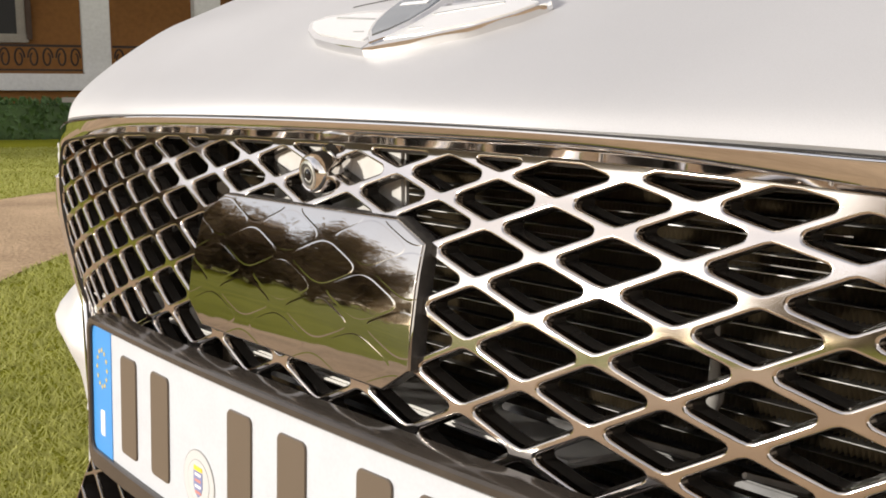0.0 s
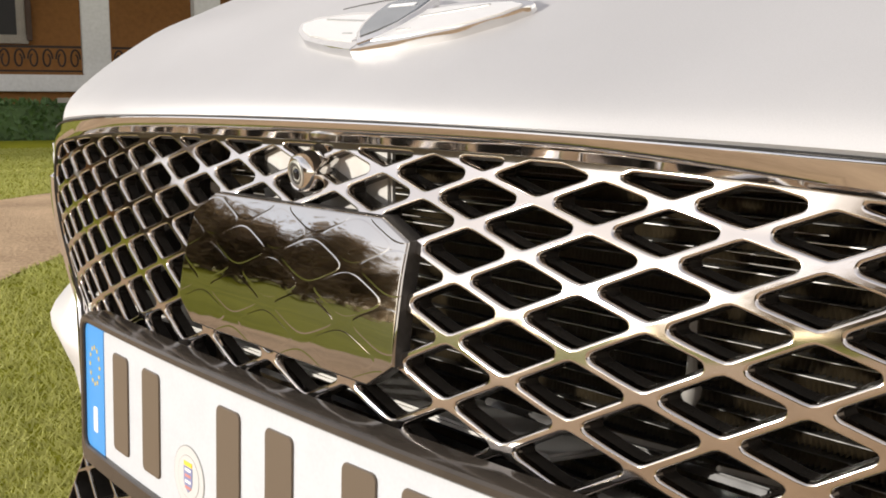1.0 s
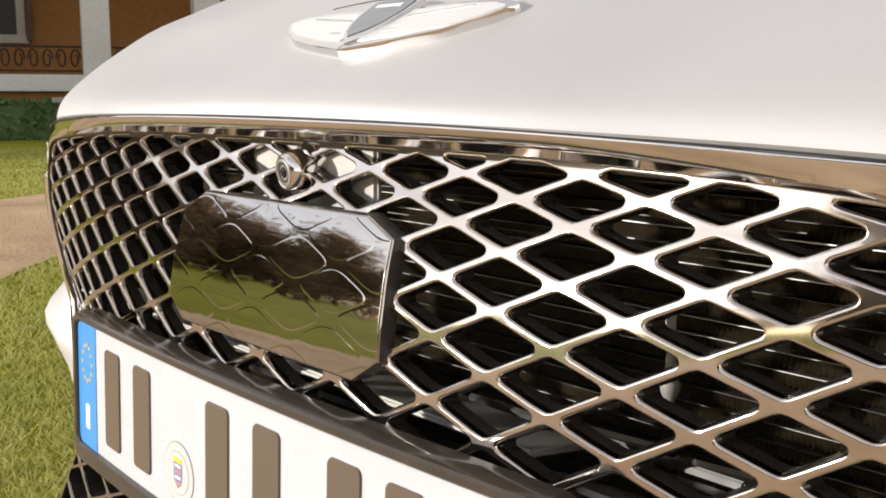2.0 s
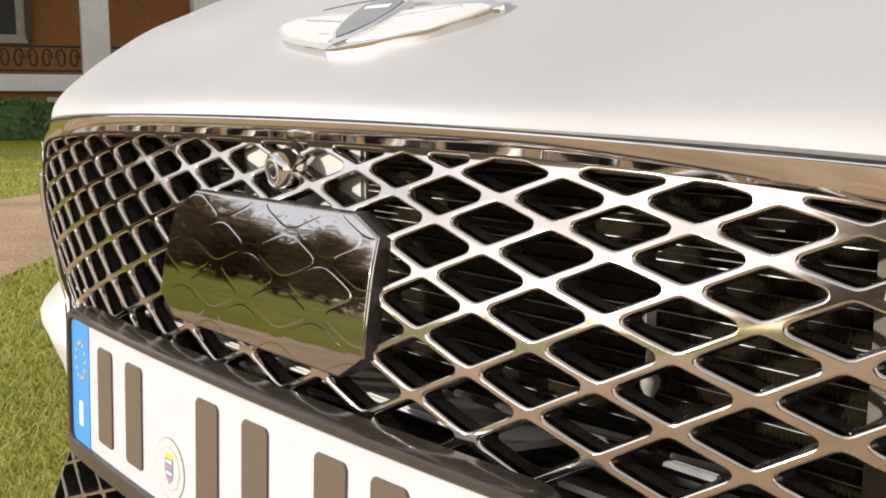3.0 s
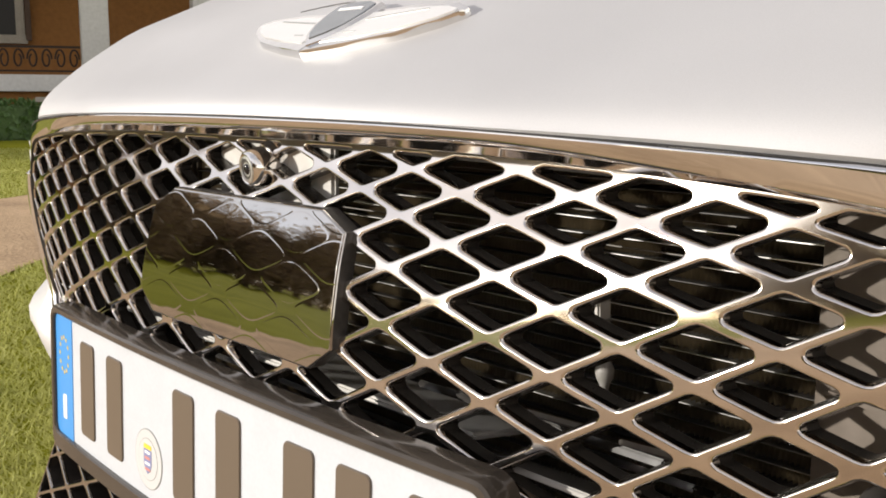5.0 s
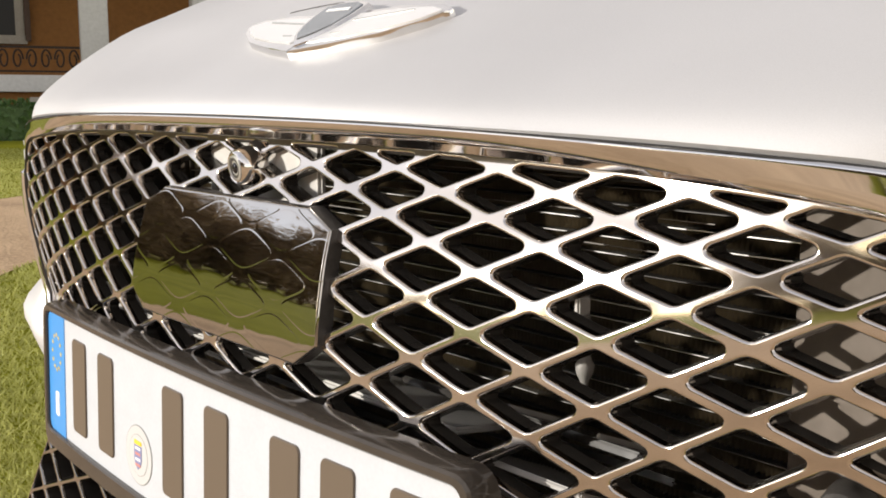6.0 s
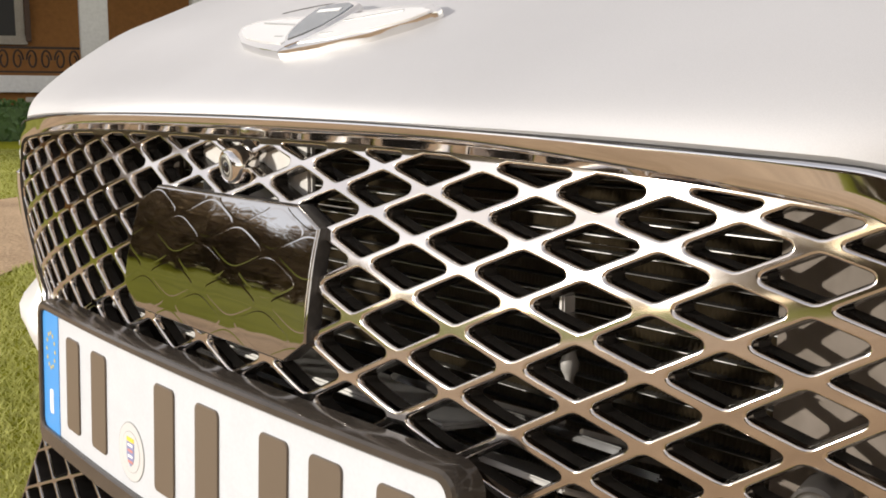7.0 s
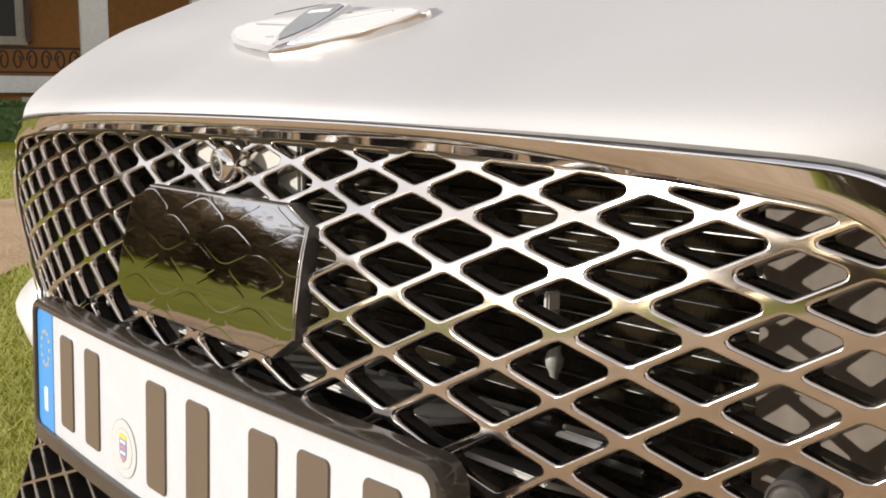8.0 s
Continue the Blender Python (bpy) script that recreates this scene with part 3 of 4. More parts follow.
def radar_h(x, z):
    """Relief: shallow pillows between fine raised lines that follow the lattice's diamonds."""
    d = min(nx * x + nz * z - c for nx, nz, c in rp)
    best, pillow = 1e9, 0.0
    k0 = round(x / A1)
    for k in range(k0 - 1, k0 + 2):
        cx = cell_x(k)
        r0 = round(6 - (z - E1 * cx * cx) / B1)
        for r in range(r0 - 2, r0 + 3):
            if (k + r) % 2 == 0:
                u, v = (x - cx) / A1, (z - cell_z(cx, r)) / B1
                p, q = abs(u + v), abs(u - v)
                if max(p, q) < 1.2:
                    b = (p ** 4 + q ** 4) ** 0.25
                    if b < best:
                        best, pillow = b, 0.00006 * (max(0.0, 1 - p * p) * max(0.0, 1 - q * q)) ** 2
    f = min(1.0, max(0.0, (0.93 - best) / 0.05))
    line = 0.00008 * f * f * (3 - 2 * f)
    edge = -0.0012 * max(0.0, 1 - d / 0.0014) ** 2
    wave = 0.00022 * noise.noise((x * 18, z * 26, 3.3)) + 0.00004 * noise.noise((x * 60, z * 100, 7.7))
    return line + pillow + edge + wave


NU, NV = 640, 340
rows = []
z_low, z_top = min(z for _, z in RADAR), max(z for _, z in RADAR)
for j in range(NV + 1):
    z = z_low + 1e-5 + (z_top - z_low - 2e-5) * j / NV
    cuts = [x1 + (x2 - x1) * (z - z1) / (z2 - z1) for (x1, z1), (x2, z2) in zip(RADAR, RADAR[1:] + RADAR[:1]) if (z1 - z) * (z2 - z) < 0]
    xl, xr = min(cuts), max(cuts)
    rows.append([(xl + (xr - xl) * i / NU, radar_y(xl + (xr - xl) * i / NU, z) - 0.003 - radar_h(xl + (xr - xl) * i / NU, z), z) for i in range(NU + 1)])
bm = grid(rows)
rim = bmesh.ops.extrude_edge_only(bm, edges=[e for e in bm.edges if e.is_boundary])
for vert in rim["geom"]:
    if isinstance(vert, bmesh.types.BMVert):
        vert.co.y += 0.010
    elif isinstance(vert, bmesh.types.BMFace):
        vert.material_index = 1
radar = on_car(part("radar_cover", bm, [DARK_CHROME, BLACK], car, "dark mirror-finish radar cover embossed with diamonds"))

# front camera: chrome hooded ball with a ringed lens
CAM_AT = Vector((0.010, 0.024, 0.0635))
m_cam = Matrix.Translation(CAM_AT) @ Euler((radians(97), 0, radians(-4))).to_matrix().to_4x4()
ball = [(0.0, -0.0125), (0.005, -0.0118), (0.0092, -0.0090), (0.0120, -0.0040), (0.0130, 0.001), (0.0128, 0.0055), (0.0121, 0.0095), (0.0108, 0.0123), (0.0096, 0.0131), (0.0088, 0.0126)]
front_camera = on_car(part("front_camera", lathe(ball, 40, m_cam), CHROME_TRIM, car, "chrome housing of the front camera"))
neck = [CAM_AT + Vector(p) for p in ((0.0, 0.004, 0.004), (0.0015, 0.012, 0.008), (0.003, 0.022, 0.010), (0.004, 0.034, 0.010))]
part("housing_neck", tube(neck, [0.0118, 0.0122, 0.0115, 0.010], 24), CHROME_TRIM, front_camera)
part("lens_ring", lathe([(0.0084, 0.0124), (0.0082, 0.0134), (0.0070, 0.0136), (0.0066, 0.0128)], 40, m_cam), ALU, front_camera, "satin metal lens ring")
part("lens_barrel", lathe([(0.0066, 0.0126), (0.0064, 0.0132), (0.0048, 0.0132), (0.0042, 0.0122)], 32, m_cam), BLACK, front_camera)
part("lens", lathe([(0.0043, 0.0121), (0.003, 0.0135), (0.0014, 0.0142), (0.0, 0.0143)], 32, m_cam), GLASS_DARK, front_camera, "dark glass lens")

# emblem: shield between two spread wings on the bonnet
FOOT = 0.0685  # from the bonnet's front edge to the shield's foot


def emblem_at(u, w, h=0.0):
    """u across, w up the bonnet in metres from the shield's foot."""
    v = nose_v(FOOT + w)
    return bonnet(u + 0.012, v) + bonnet_n(u + 0.012, v) * h


WING_EDGE = [(0.0, -0.0055), (0.035, 0.0020), (0.075, 0.0135), (0.100, 0.0270), (0.112, 0.0380), (0.1130, 0.0415), (0.10, 0.0480), (0.06, 0.0500), (0.030, 0.0480), (0.0, 0.046)]


def wing_outline(side):
    pts = []
    for (a, b), (c, d) in zip(WING_EDGE, WING_EDGE[1:]):
        pts += [(side * (a + (c - a) * i / 4), b + (d - b) * i / 4) for i in range(4)]
    pts.append((0.0, 0.046))
    return pts


bm = bmesh.new()
shield = [(0, 0.001), (0.011, 0.010), (0.020, 0.023), (0.025, 0.039), (0.0255, 0.054), (0.014, 0.0585), (0, 0.060), (-0.014, 0.0585), (-0.0255, 0.054), (-0.025, 0.039), (-0.020, 0.023), (-0.011, 0.010)]
prism(bm, shield, emblem_at, 0.0085, bevel=0.0022)
emblem = on_car(part("emblem", bm, WING, car, "bright winged emblem with a grey shield"))
bm = bmesh.new()
prism(bm, [(u * 0.80, 0.033 + (w - 0.033) * 0.86) for u, w in shield], lambda u, w, h: emblem_at(u, w, 0.0082 + h), 0.0009, bevel=0.0003)
part("shield_face", bm, SHIELD, emblem, "dark grey enamel shield")
bm = bmesh.new()
prism(bm, [(-0.013, 0.044), (0.013, 0.044), (0.013, 0.0475), (-0.013, 0.0475)], lambda u, w, h: emblem_at(u, w, 0.0090 + h), 0.0005)
part("shield_bar", bm, WHITE_INK, emblem, "pale plain bar")
for side in (-1, 1):
    bm = bmesh.new()
    prism(bm, wing_outline(side), emblem_at, 0.0056, bevel=0.0012)
    part("emblem_wing", bm, WING, emblem, "bright chrome wing")
    outline = wing_outline(side)
    gu, gw = sum(u for u, _ in outline) / len(outline), sum(w for _, w in outline) / len(outline)
    bm = bmesh.new()
    prism(bm, [(gu + (u - gu) * 0.86, gw + (w - gw) * 0.72) for u, w in outline], lambda u, w, h: emblem_at(u, w, 0.0054 + h), 0.0009, bevel=0.0006)
    part("wing_inlay", bm, INLAY, emblem, "pale inlay panel of the wing")
    for u0, w0, u1, w1 in ((0.022, 0.016, 0.034, 0.017), (0.028, 0.033, 0.080, 0.041)):
        bm = bmesh.new()
        prism(bm, [(side * u0, w0), (side * u1, w1), (side * u1, w1 + 0.0009), (side * u0, w0 + 0.0014)], lambda u, w, h: emblem_at(u, w, 0.0061 + h), 0.0006)
        part("feather_line", bm, ALU, emblem)

bm = bmesh.new()
seam = [(-0.100 + 0.06 * i / 8, 0.0700 + 0.0085 * math.sin(i / 8 * 1.5)) for i in range(9)]
prism(bm, seam + [(u, w + 0.0012) for u, w in seam[::-1]], emblem_at, 0.0004)
on_car(part("bonnet_seam", bm, BLACK, car, "thin dark seam on the bonnet"))

# cooling: louvre blades, condenser rods, radiator core, brackets behind the grille
for z in (-0.105, -0.135, -0.166, -0.20, -0.235):
    bm = bmesh.new()
    box(bm, -0.27, 0.27, 0.125, 0.150, z - 0.0022, z + 0.0022, 0.0018, Matrix.Translation((0, 0.1375, z)) @ Matrix.Rotation(radians(-24), 4, "X") @ Matrix.Translation((0, -0.1375, -z)))
    on_car(part("louvre_blade", bm, CELL, car, "glossy black louvre blade"))
for i in range(4):
    on_car(part("condenser_rod", tube([(-0.28, 0.138, 0.080 - 0.0190 * i), (0.28, 0.138, 0.080 - 0.0190 * i)], 0.0004, 6), GREY, car, "thin grey condenser rod"))
bm = bmesh.new()
box(bm, -0.325, 0.325, 0.155, 0.19, 0.086, 0.092, 0.001)
radiator = on_car(part("radiator", bm, BLACK, car, "radiator with an aluminium core"))
for x0, x1 in ((-0.355, -0.325), (0.325, 0.355)):
    part("end_tank", box(bmesh.new(), x0, x1, 0.150, 0.195, -0.34, 0.095, 0.004), HOLDER, radiator, "plastic end tank")
# two tubes in five are coloured black to stand for unlit ones
for i in range(41):
    z = 0.085 - 0.0100 * i
    part("cooling_tube", box(bmesh.new(), -0.325, 0.325, 0.155, 0.180, z - 0.0003, z + 0.0003), BLACK if (i * 7) % 5 in (1, 3) else ALU, radiator)
bm = bmesh.new()
for i in range(40):
    z0, z1 = 0.084 - 0.0100 * i, 0.0760 - 0.0100 * i
    strip = [[(-0.325 + 0.001625 * j, y, z0 if j % 2 else z1) for j in range(401)] for y in (0.158, 0.178)]
    base = [[bm.verts.new(p) for p in row] for row in strip]
    for j in range(400):
        bm.faces.new((base[0][j], base[0][j + 1], base[1][j + 1], base[1][j]))
tagged(part("fin_pack", bm, FINS, radiator, "folded cooling fins", smooth=False), kind="stuff")
# a folded air guide panel between the radiator's sunny end and the grille
bm = bmesh.new()
fold = [(0.0, 0.150), (0.012, 0.146), (0.05, 0.134), (0.10, 0.114), (0.135, 0.096), (0.142, 0.088)]
rings = []
for off in (0.0, 0.004):
    edge = [(0.322 + u + off, y + off) for u, y in fold]
    rings.append([bm.verts.new((x, y, -0.30)) for x, y in edge] + [bm.verts.new((x, y, 0.088)) for x, y in edge[::-1]])
n = len(rings[0])
for i in range(n):
    bm.faces.new((rings[0][i], rings[0][(i + 1) % n], rings[1][(i + 1) % n], rings[1][i]))
for ring_ in rings:
    for i in range(n // 2 - 1):
        bm.faces.new((ring_[i], ring_[i + 1], ring_[n - 2 - i], ring_[n - 1 - i]))
guide = on_car(part("air_guide", bm, GUIDE, car, "grey plastic air guide panel"))
for z in (0.035, -0.035, -0.105, -0.175):
    bm = bmesh.new()
    for (u0, y0), (u1, y1) in zip(fold[1:4], fold[2:5]):
        m_rib = Matrix.Translation((0.322 + (u0 + u1) / 2, (y0 + y1) / 2 - 0.002, z)) @ Matrix.Rotation(math.atan2(y1 - y0, u1 - u0), 4, "Z")
        box(bm, -0.5 * math.hypot(u1 - u0, y1 - y0), 0.5 * math.hypot(u1 - u0, y1 - y0), -0.003, 0.003, -0.0012, 0.0012, 0.0, m_rib)
    part("rib", bm, GUIDE, guide)
bm = bmesh.new()
box(bm, -0.066, 0.070, 0.034, 0.040, 0.038, 0.088, 0.002)
on_car(part("camera_bracket", bm, PALE, car, "pale grey mounting bracket"))
bm = bmesh.new()
box(bm, -0.36, 0.20, 0.028, 0.085, -0.072, -0.068, 0.0015, Matrix.Translation((0, 0.05, -0.07)) @ Matrix.Rotation(radians(-8), 4, "X") @ Matrix.Translation((0, -0.05, 0.07)))
on_car(part("plate_bracket", bm, PALE, car, "pale plastic shelf behind the plate"))
# glossy black shelf falling away behind the grille, with pale ribs along it
shelf_m = Matrix.Translation((0.26, 0.026, -0.0445)) @ Matrix.Rotation(radians(-22), 4, "X")
shelf = on_car(part("lower_shelf", box(bmesh.new(), -0.11, 0.055, 0.008, 0.078, -0.004, 0.0, 0.001, shelf_m), CELL, car, "glossy black sloping shelf behind the grille"))
for x in (-0.029, 0.029):
    part("rib", box(bmesh.new(), x - 0.0011, x + 0.0011, 0.010, 0.070, 0.0, 0.0026, 0.0006, shelf_m), PALE, shelf, "pale rib")
panel_m = Matrix.Translation((0.243, 0.018, -0.068)) @ Matrix.Rotation(radians(-24), 4, "X")
on_car(part("splash_panel", box(bmesh.new(), -0.052, 0.052, 0.0, 0.10, -0.003, 0.0, 0.001, panel_m), GREY, car, "grey plastic splash panel under the shelf"))
# a temperature sensor and its plug
probe_m = Matrix.Translation((0.250, 0.072, -0.042))
probe = on_car(part("temperature_sensor", lathe([(0.0015, 0.0), (0.0025, 0.006), (0.0045, 0.010), (0.0050, 0.014), (0.0032, 0.018), (0.0024, 0.026), (0.0024, 0.040)], 20, probe_m), GREY, car, "grey plastic temperature sensor"))
part("plug", box(bmesh.new(), 0.2465, 0.2500, 0.066, 0.076, -0.008, 0.008, 0.001), PALE, probe)
sensor_m = Matrix.Translation((0.409, 0.028, -0.045)) @ Euler((radians(90), 0, radians(12))).to_matrix().to_4x4()
sensor = on_car(part("parking_sensor", lathe([(0.0095, -0.02), (0.0092, 0.0), (0.008, 0.0018), (0.0072, 0.0012)], 32, sensor_m), BLACK, car, "black parking sensor housing"))
part("sensor_face", lathe([(0.0072, 0.001), (0.004, 0.0018), (0.0, 0.002)], 32, sensor_m), BLACK, sensor)

# body behind, and wheels on the ground
body = []
for y, top, half in ((0.30, 0.05, 0.86), (0.7, 0.1, 0.93), (1.2, 0.2, 0.95), (1.6, 0.27, 0.95), (3.6, 0.3, 0.95), (4.4, 0.32, 0.92), (4.75, 0.25, 0.84), (4.8, 0.05, 0.8)):
    body.append([(half * sx, y, z) for sx, z in ((-0.96, -0.40), (-1, -0.2), (-1, 0.0), (-0.97, top * 0.75), (-0.9, top - 0.02), (-0.6, top), (0.6, top), (0.9, top - 0.02), (0.97, top * 0.75), (1, 0.0), (1, -0.2), (0.96, -0.40))])
bm = grid([[Vector(p) - Vector((0, 0, 0.02)) for p in row] for row in body], wrap=True)
on_car(part("body_shell", bm, PAINT, car, "silver-white metallic body"))
cabin = [[(x * w, y, z) for x, y, z in ring_] for w, ring_ in ((1, [(-0.80, 1.25, 0.2), (0.80, 1.25, 0.2), (0.80, 4.2, 0.28), (-0.80, 4.2, 0.28)]), (1, [(-0.62, 2.1, 0.82), (0.62, 2.1, 0.82), (0.62, 3.4, 0.82), (-0.62, 3.4, 0.82)]), (0.6, [(-0.62, 2.3, 0.86), (0.62, 2.3, 0.86), (0.62, 3.2, 0.86), (-0.62, 3.2, 0.86)]))]
bm = grid(cabin, wrap=True)
bm.verts.ensure_lookup_table()
bm.faces.new(bm.verts[-4:])
on_car(part("cabin", bm, GLASS_DARK, car, "dark glass cabin"))
on_car(part("roof_panel", box(bmesh.new(), -0.61, 0.61, 2.12, 3.38, 0.815, 0.872, 0.02), PAINT, car, "silver-white metallic roof"))
for sx in (-1, 1):
    for y in (0.85, 3.86):
        m_w = Matrix.Translation((sx * 0.82, y, 0.35)) @ Matrix.Rotation(radians(90 * sx), 4, "Y")
        wheel = part("wheel", lathe([(0.24, -0.11), (0.33, -0.11), (0.35, -0.08), (0.35, 0.08), (0.33, 0.11), (0.24, 0.11)], 40, m_w), RUBBER, car, "black tyre")
        part("rim", lathe([(0.24, -0.1), (0.24, 0.09), (0.2, 0.06), (0.05, 0.08), (0.0, 0.08)], 40, m_w), ALU, wheel, "alloy rim")

# ---- ground ----
ground = tagged(new("ground"), "mown green lawn", "lawn", kind="structure")
bm = grid([[(x, y, 0.0) for x in (-400, -60, -20, -6, 0, 6, 20, 60, 400)] for y in (-400, -60, -20, -6, 0, 6, 20, 60, 400)])
lawn = part("lawn", bm, GRASS, ground)
DRIVE = [((17.0, -17.0), 32.0), ((9.0, -9.5), 21.0), ((3.4, -4.6), 12.4), ((0.4, -2.9), 7.8), ((-1.8, -1.15), 2.5), ((-3.2, -0.2), 1.7), ((-4.4, 0.75), 1.6), ((-5.4, 2.0), 1.75), ((-6.6, 4.4), 1.9), ((-8.4, 9.0), 2.1), ((-8.6, 14.0), 2.2)]


def drive_mid(s):
    i = min(int(s), len(DRIVE) - 2)
    f = s - i
    out = []
    for get in (lambda d: d[0][0], lambda d: d[0][1], lambda d: d[1]):
        a, b, c, d = (get(DRIVE[max(0, min(len(DRIVE) - 1, j))]) for j in (i - 1, i, i + 1, i + 2))
        out.append(0.5 * (2 * b + (c - a) * f + (2 * a - 5 * b + 4 * c - d) * f * f + (3 * b - a - 3 * c + d) * f ** 3))
    return out


rows = []
for i in range(101):
    s = i / 100 * (len(DRIVE) - 1)
    x, y, w = drive_mid(s)
    x2, y2, _ = drive_mid(min(s + 0.02, len(DRIVE) - 1))
    x1, y1, _ = drive_mid(max(s - 0.02, 0))
    n = Vector((-(y2 - y1), x2 - x1)).normalized()
    wob = [w / 2 + 0.05 * noise.noise((x * 2, y * 2, k * 5.0)) for k in (0, 1)]
    rows.append([(x + n.x * a, y + n.y * a, 0.006 + 0.012 * (1 - (a / w * 2) ** 2)) for a in (-wob[0], -w * 0.25, 0, w * 0.25, wob[1])])
drive = tagged(part("gravel_drive", grid(rows), GRAVEL), "pale tan gravel drive crossing the lawn", "drive", kind="structure")

# grass blades where the lawn is seen near the car
rs = np.random.RandomState(5)
count = 150000
d, a = 1.0 + 13 * rs.rand(count) ** 1.8, np.radians(52 + 40 * rs.rand(count))
x, y = 0.55 - d * np.sin(a), -0.31 + d * np.cos(a)
keep = ~((x > -0.62) & (y > -0.05))
for i in range(301):  # none on the drive
    s = i / 300 * (len(DRIVE) - 1)
    (px, py, pw), (qx, qy, _) = drive_mid(s), drive_mid(min(s + 0.02, len(DRIVE) - 1) if i < 300 else s - 0.02)
    ln = math.hypot(qx - px, qy - py)
    tx, ty = (qx - px) / ln, (qy - py) / ln
    keep &= ~((np.abs((x - px) * tx + (y - py) * ty) < 0.12) & (np.abs((y - py) * tx - (x - px) * ty) < pw / 2))
x, y, d = x[keep], y[keep], d[keep]
count = len(x)
h, w, t = 0.010 + 0.016 * rs.rand(count), 0.0016 + 0.0006 * d, 6.3 * rs.rand(count)
lx, ly = 0.05 * rs.rand(count) - 0.025, 0.05 * rs.rand(count) - 0.025
zero = np.zeros(count)
v = np.stack([np.stack([x - w * np.cos(t), y - w * np.sin(t), zero], 1), np.stack([x + w * np.cos(t), y + w * np.sin(t), zero], 1), np.stack([x + lx, y + ly, h], 1)], 1).reshape(-1, 3)
fcs = np.arange(3 * count).reshape(-1, 3)
me = bpy.data.meshes.new("grass_blades")
me.from_pydata(v.tolist(), [], fcs.tolist())
tagged(mesh_part("grass_blades", me, BLADE, smooth=False), "short green grass blades on the lawn", "grass", kind="stuff")

# ---- house beyond the lawn ----
H_AT = pose(-16.8 + 1.42 * math.cos(radians(70)), 5.6 + 1.42 * math.sin(radians(70)), 0, 0, 0, 70)  # local: x along the facade to the right, y away


house = tagged(new("house"), "ochre plastered villa with white columns and an iron balustrade", "house")
house.matrix_world = H_AT


def house_part(name, boxes, material, label="", bevel=0.01, parent=None):
    bm = bmesh.new()
    for b in boxes:
        box(bm, *b, bevel)
    return part(name, bm, material, parent or house, label)


house_part("wall", [(-14, 12, 2.6, 2.9, 0, 6.5)], WALL, "ochre plaster wall")
house_part("terrace", [(-14, 12, 0.0, 2.6, 0, 0.74)], WALL, "ochre plaster terrace base")
house_part("terrace_slab", [(-14, 12, -0.12, 2.6, 0.74, 1.02)], STONE, "white stone terrace edge")
for x in (-11.0, -7.4, -3.8, -0.16, 1.72, 5.3, 8.9):
    bm = bmesh.new()
    box(bm, x - 0.23, x + 0.23, -0.05, 0.41, 1.02, 4.4, 0.02)
    box(bm, x - 0.28, x + 0.28, -0.10, 0.46, 4.2, 4.4, 0.02)
    part("column", bm, STONE, house, "square white column")
house_part("lintel", [(-14, 12, -0.1, 0.5, 4.4, 4.9)], STONE)
house_part("porch_ceiling", [(-14, 12, 0.5, 2.6, 4.6, 4.75)], STONE)
house_part("roof", [(-14.4, 12.4, -0.6, 7, 6.5, 6.8), (-14.2, 12.2, -0.4, 2.6, 4.9, 5.05)], ROOF, "red-brown tiled roof")

# wrought-iron balustrade: rails with scrolls between the columns
def balustrade(x0, x1):
    rail = part("rail", box(bmesh.new(), x0, x1, 0.14, 0.18, 1.47, 1.51, 0.005), IRON, house, "wrought-iron rail")
    part("rail", box(bmesh.new(), x0, x1, 0.14, 0.18, 1.07, 1.10, 0.005), IRON, house)
    n = int((x1 - x0) / 0.22)
    for i in range(n):
        cx = x0 + (i + 0.5) * (x1 - x0) / n
        s = 1 if i % 2 else -1
        pts = [(cx + s * 0.085 * math.cos(t) * (1 - t / 14), 0.16, 1.285 + 0.18 * math.sin(t) * (1 - t / 14)) for t in (0.45 * k for k in range(18))]
        part("scroll", tube(pts, 0.016, 6), IRON, house)


for a, b in ((-7.1, -4.1), (-3.5, -0.4), (0.1, 1.5), (2.0, 5.0)):
    balustrade(a, b)


def house_window(x, z, w, h):
    bm = bmesh.new()
    for b in ((x - w / 2 - 0.16, x + w / 2 + 0.16, 2.5, 2.6, z + h / 2, z + h / 2 + 0.18), (x - w / 2 - 0.2, x + w / 2 + 0.2, 2.46, 2.6, z - h / 2 - 0.16, z - h / 2),
              (x - w / 2 - 0.16, x - w / 2, 2.5, 2.6, z - h / 2, z + h / 2), (x + w / 2, x + w / 2 + 0.16, 2.5, 2.6, z - h / 2, z + h / 2), (x - 0.03, x + 0.03, 2.53, 2.6, z - h / 2, z + h / 2)):
        box(bm, *b, 0.01)
    win = part("window", bm, FRAME_PAINT, house, "cream painted window frame")
    for sx in (-1, 1):
        x0 = x + sx * (w / 2 + 0.22)
        part("shutter", box(bmesh.new(), x0 - 0.05, x0 + 0.05, 2.40, 2.6, z - h / 2 - 0.1, z + h / 2, 0.01), SHUTTER, win, "dark brown shutter folded back")
    part("pane", box(bmesh.new(), x - w / 2, x + w / 2, 2.57, 2.59, z - h / 2, z + h / 2), PANE, win)


for x in (-5.6, -1.95, 3.4, 7.0):
    house_window(x, 2.75, 1.0, 1.9)

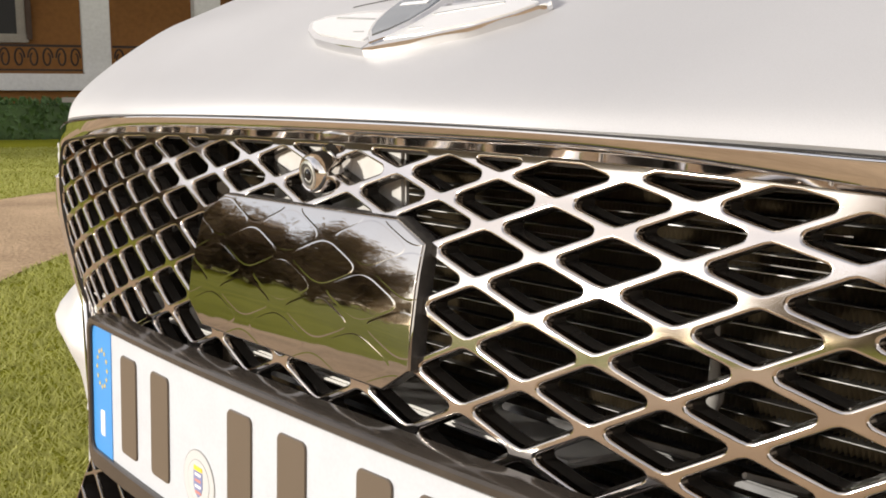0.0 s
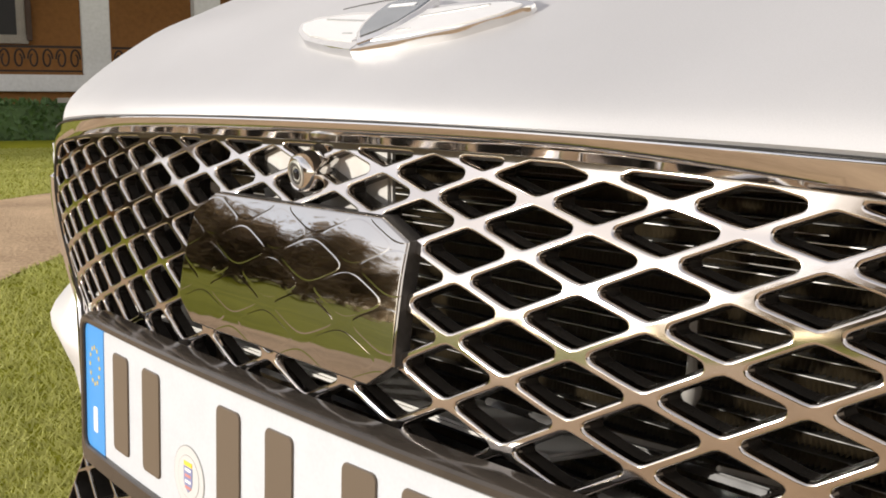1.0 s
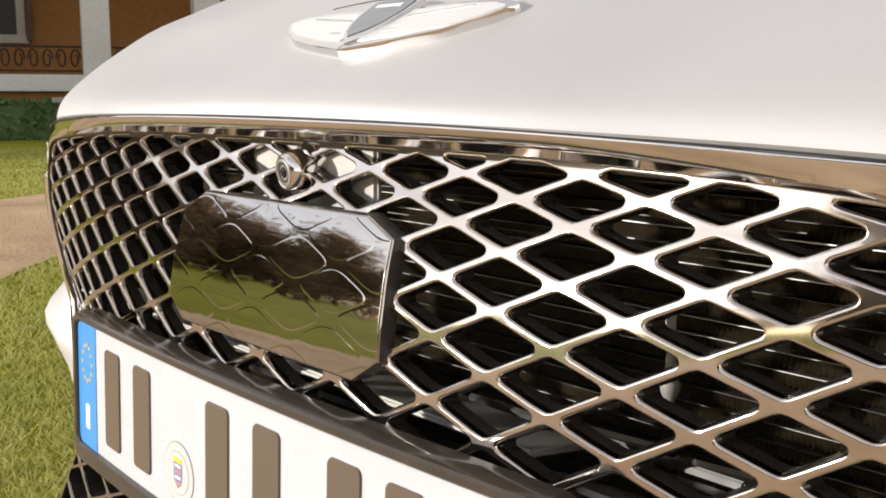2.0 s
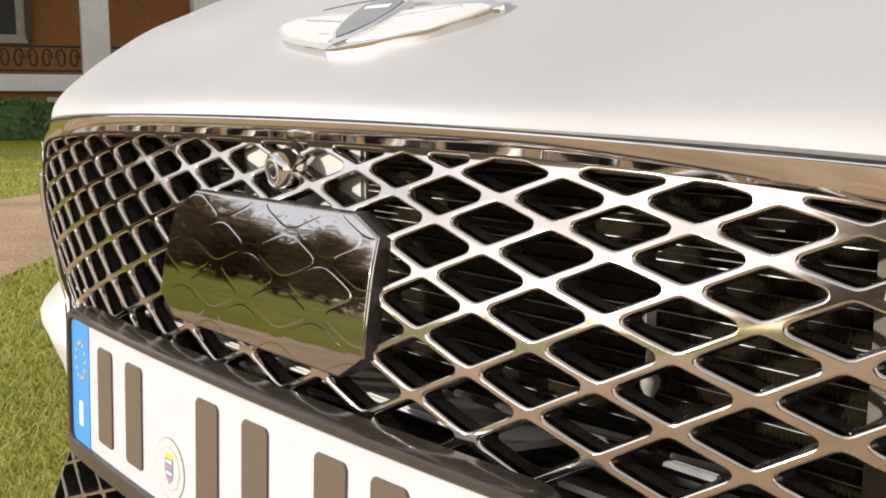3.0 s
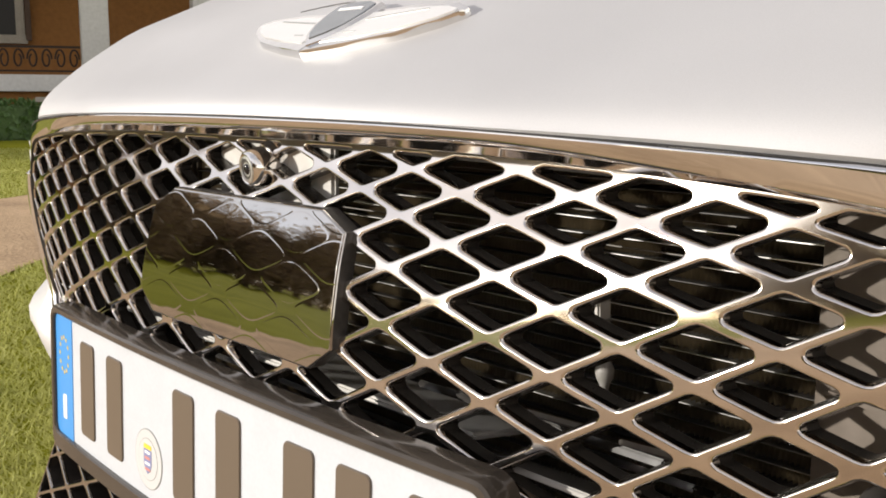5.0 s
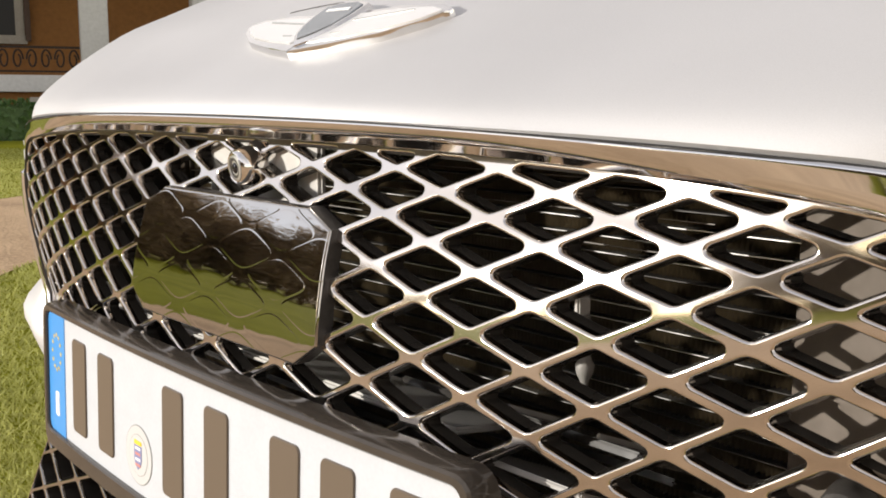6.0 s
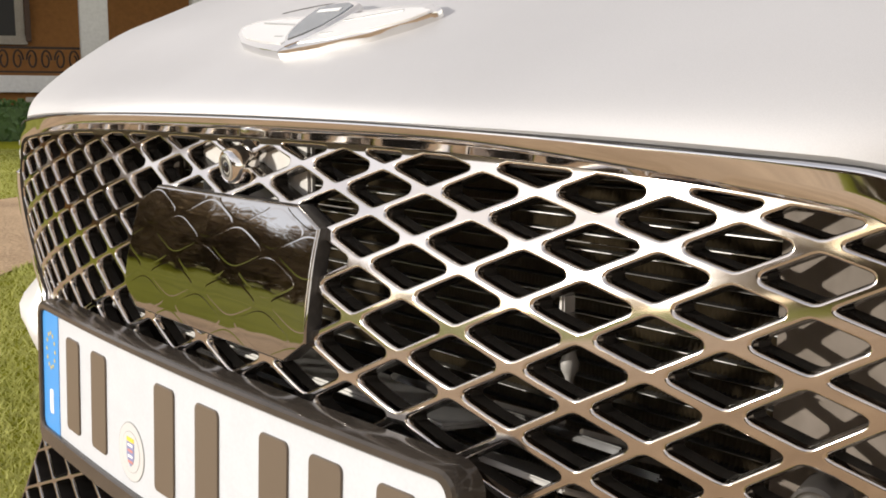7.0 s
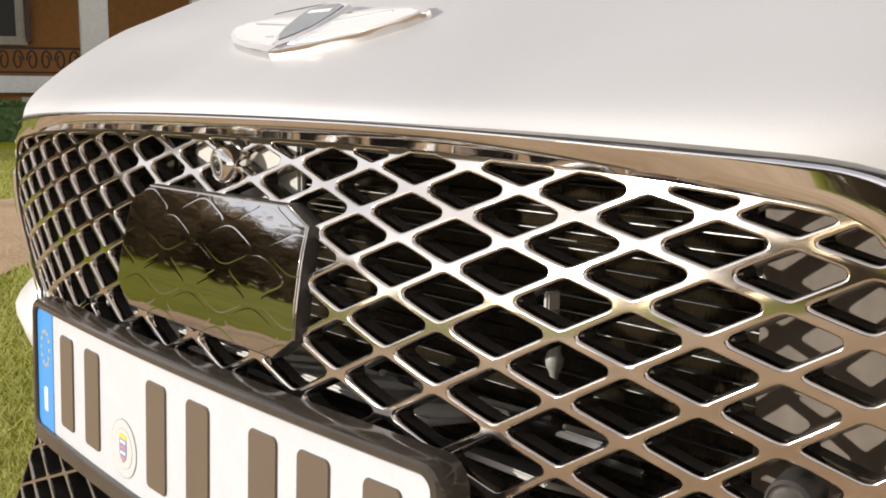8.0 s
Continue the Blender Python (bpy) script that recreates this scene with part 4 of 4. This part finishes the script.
# clipped hedge in front of the terrace: clumps of small leaves
rng = random.Random(11)
v, fcs = [], []
for _ in range(26000):
    x, y, z = rng.uniform(-9, 6), rng.uniform(-2.0, -1.0), rng.uniform(0.0, 0.62)
    top = 0.64 + 0.07 * noise.noise((x * 1.7, y * 2, 1.0))
    edge = min(y + 2.0, -1.0 - y, top - z)
    if edge > 0.12:
        continue
    y -= 0.05 * noise.noise((x * 3, z * 4, 7.0))
    p, s = Vector((x, y, min(z, top))), rng.uniform(0.03, 0.06)
    q = Euler((rng.uniform(0, 6.3), rng.uniform(0, 6.3), rng.uniform(0, 6.3))).to_matrix()
    b = len(v)
    v += [tuple(p + q @ Vector(c) * s) for c in ((-1, 0, 0), (0, -0.55, 0.1), (1, 0, 0), (0, 0.55, 0.1))]
    fcs.append((b, b + 1, b + 2, b + 3))
me = bpy.data.meshes.new("hedge")
me.from_pydata(v, [], fcs)
bm = bmesh.new()
bm.from_mesh(me)
box(bm, -9, 6, -1.88, -1.12, 0.0, 0.52, 0.03)
hedge = tagged(part("hedge", bm, LEAF, smooth=False), "low clipped dark green hedge before the terrace", "hedge")
hedge.matrix_world = H_AT


# trees across the lawn, in front of the car
def tree(seed):
    rng = random.Random(seed)
    top = rng.uniform(5.0, 7.2)
    root = tagged(new("tree"), "tall tree with brown-green foliage across the lawn", "tree", group="trees across the lawn")
    bm = tube([(0, 0, 0), (0.08, 0.03, top * 0.2), (-0.05, 0.06, top * 0.45), (0.05, -0.04, top * 0.9)], [0.3, 0.22, 0.16, 0.04], 8)
    part("trunk", bm, BARK, root)
    v, fcs = [], []
    for i in range(22):
        a, z0 = rng.uniform(0, 6.3), top * rng.uniform(0.02, 0.8)
        ln = rng.uniform(1.4, 3.0)
        end = Vector((math.cos(a) * ln, math.sin(a) * ln, z0 + rng.uniform(0.6, 1.6)))
        part("limb", tube([(0, 0, z0), (end.x * 0.5, end.y * 0.5, z0 + 0.5), tuple(end)], [0.09, 0.06, 0.02], 6), BARK, root)
        for _ in range(300):
            p = end + Vector((rng.gauss(0, 0.75), rng.gauss(0, 0.75), rng.gauss(0, 0.6)))
            q = Euler((rng.uniform(0, 6.3), rng.uniform(0, 6.3), 0)).to_matrix()
            s = rng.uniform(0.08, 0.2)
            b = len(v)
            v += [tuple(p + q @ Vector(c) * s) for c in ((-1, 0, 0), (0, -0.6, 0), (1, 0, 0), (0, 0.6, 0))]
            fcs.append((b, b + 1, b + 2, b + 3))
    me = bpy.data.meshes.new("crown")
    me.from_pydata(v, [], fcs)
    mesh_part("crown", me, TREE_LEAF, root, smooth=False)
    return root


kinds = [tree(s) for s in (1, 2, 3)]
rng = random.Random(3)
ways = [-104, -99, -94, -90, -86, -82, -78, -74, -70, -66, -62, -58, -54] + [-106, -101, -96, -92, -88, -84, -80, -76, -72, -68, -64, -60, -56, -52] + [-48, -42, -36, -30, -24, -18] + [-11, -4, 3, 10, 17, 24, 31, 38]
spots = []
for way in ways:
    d = rng.uniform(29, 34) if way < -66 else rng.uniform(35, 41) if way < -50 else rng.uniform(105, 125) if way < -12 else rng.uniform(18, 22)
    spots.append((d * math.sin(radians(way)), -0.3 - d * math.cos(radians(way))))
for i, (x, y) in enumerate(spots):
    m = pose(x, y, 0, 0, 0, rng.uniform(0, 360))
    if i < 3:
        kinds[i].matrix_world = m
    else:
        copy_thing(kinds[i % 3], m)
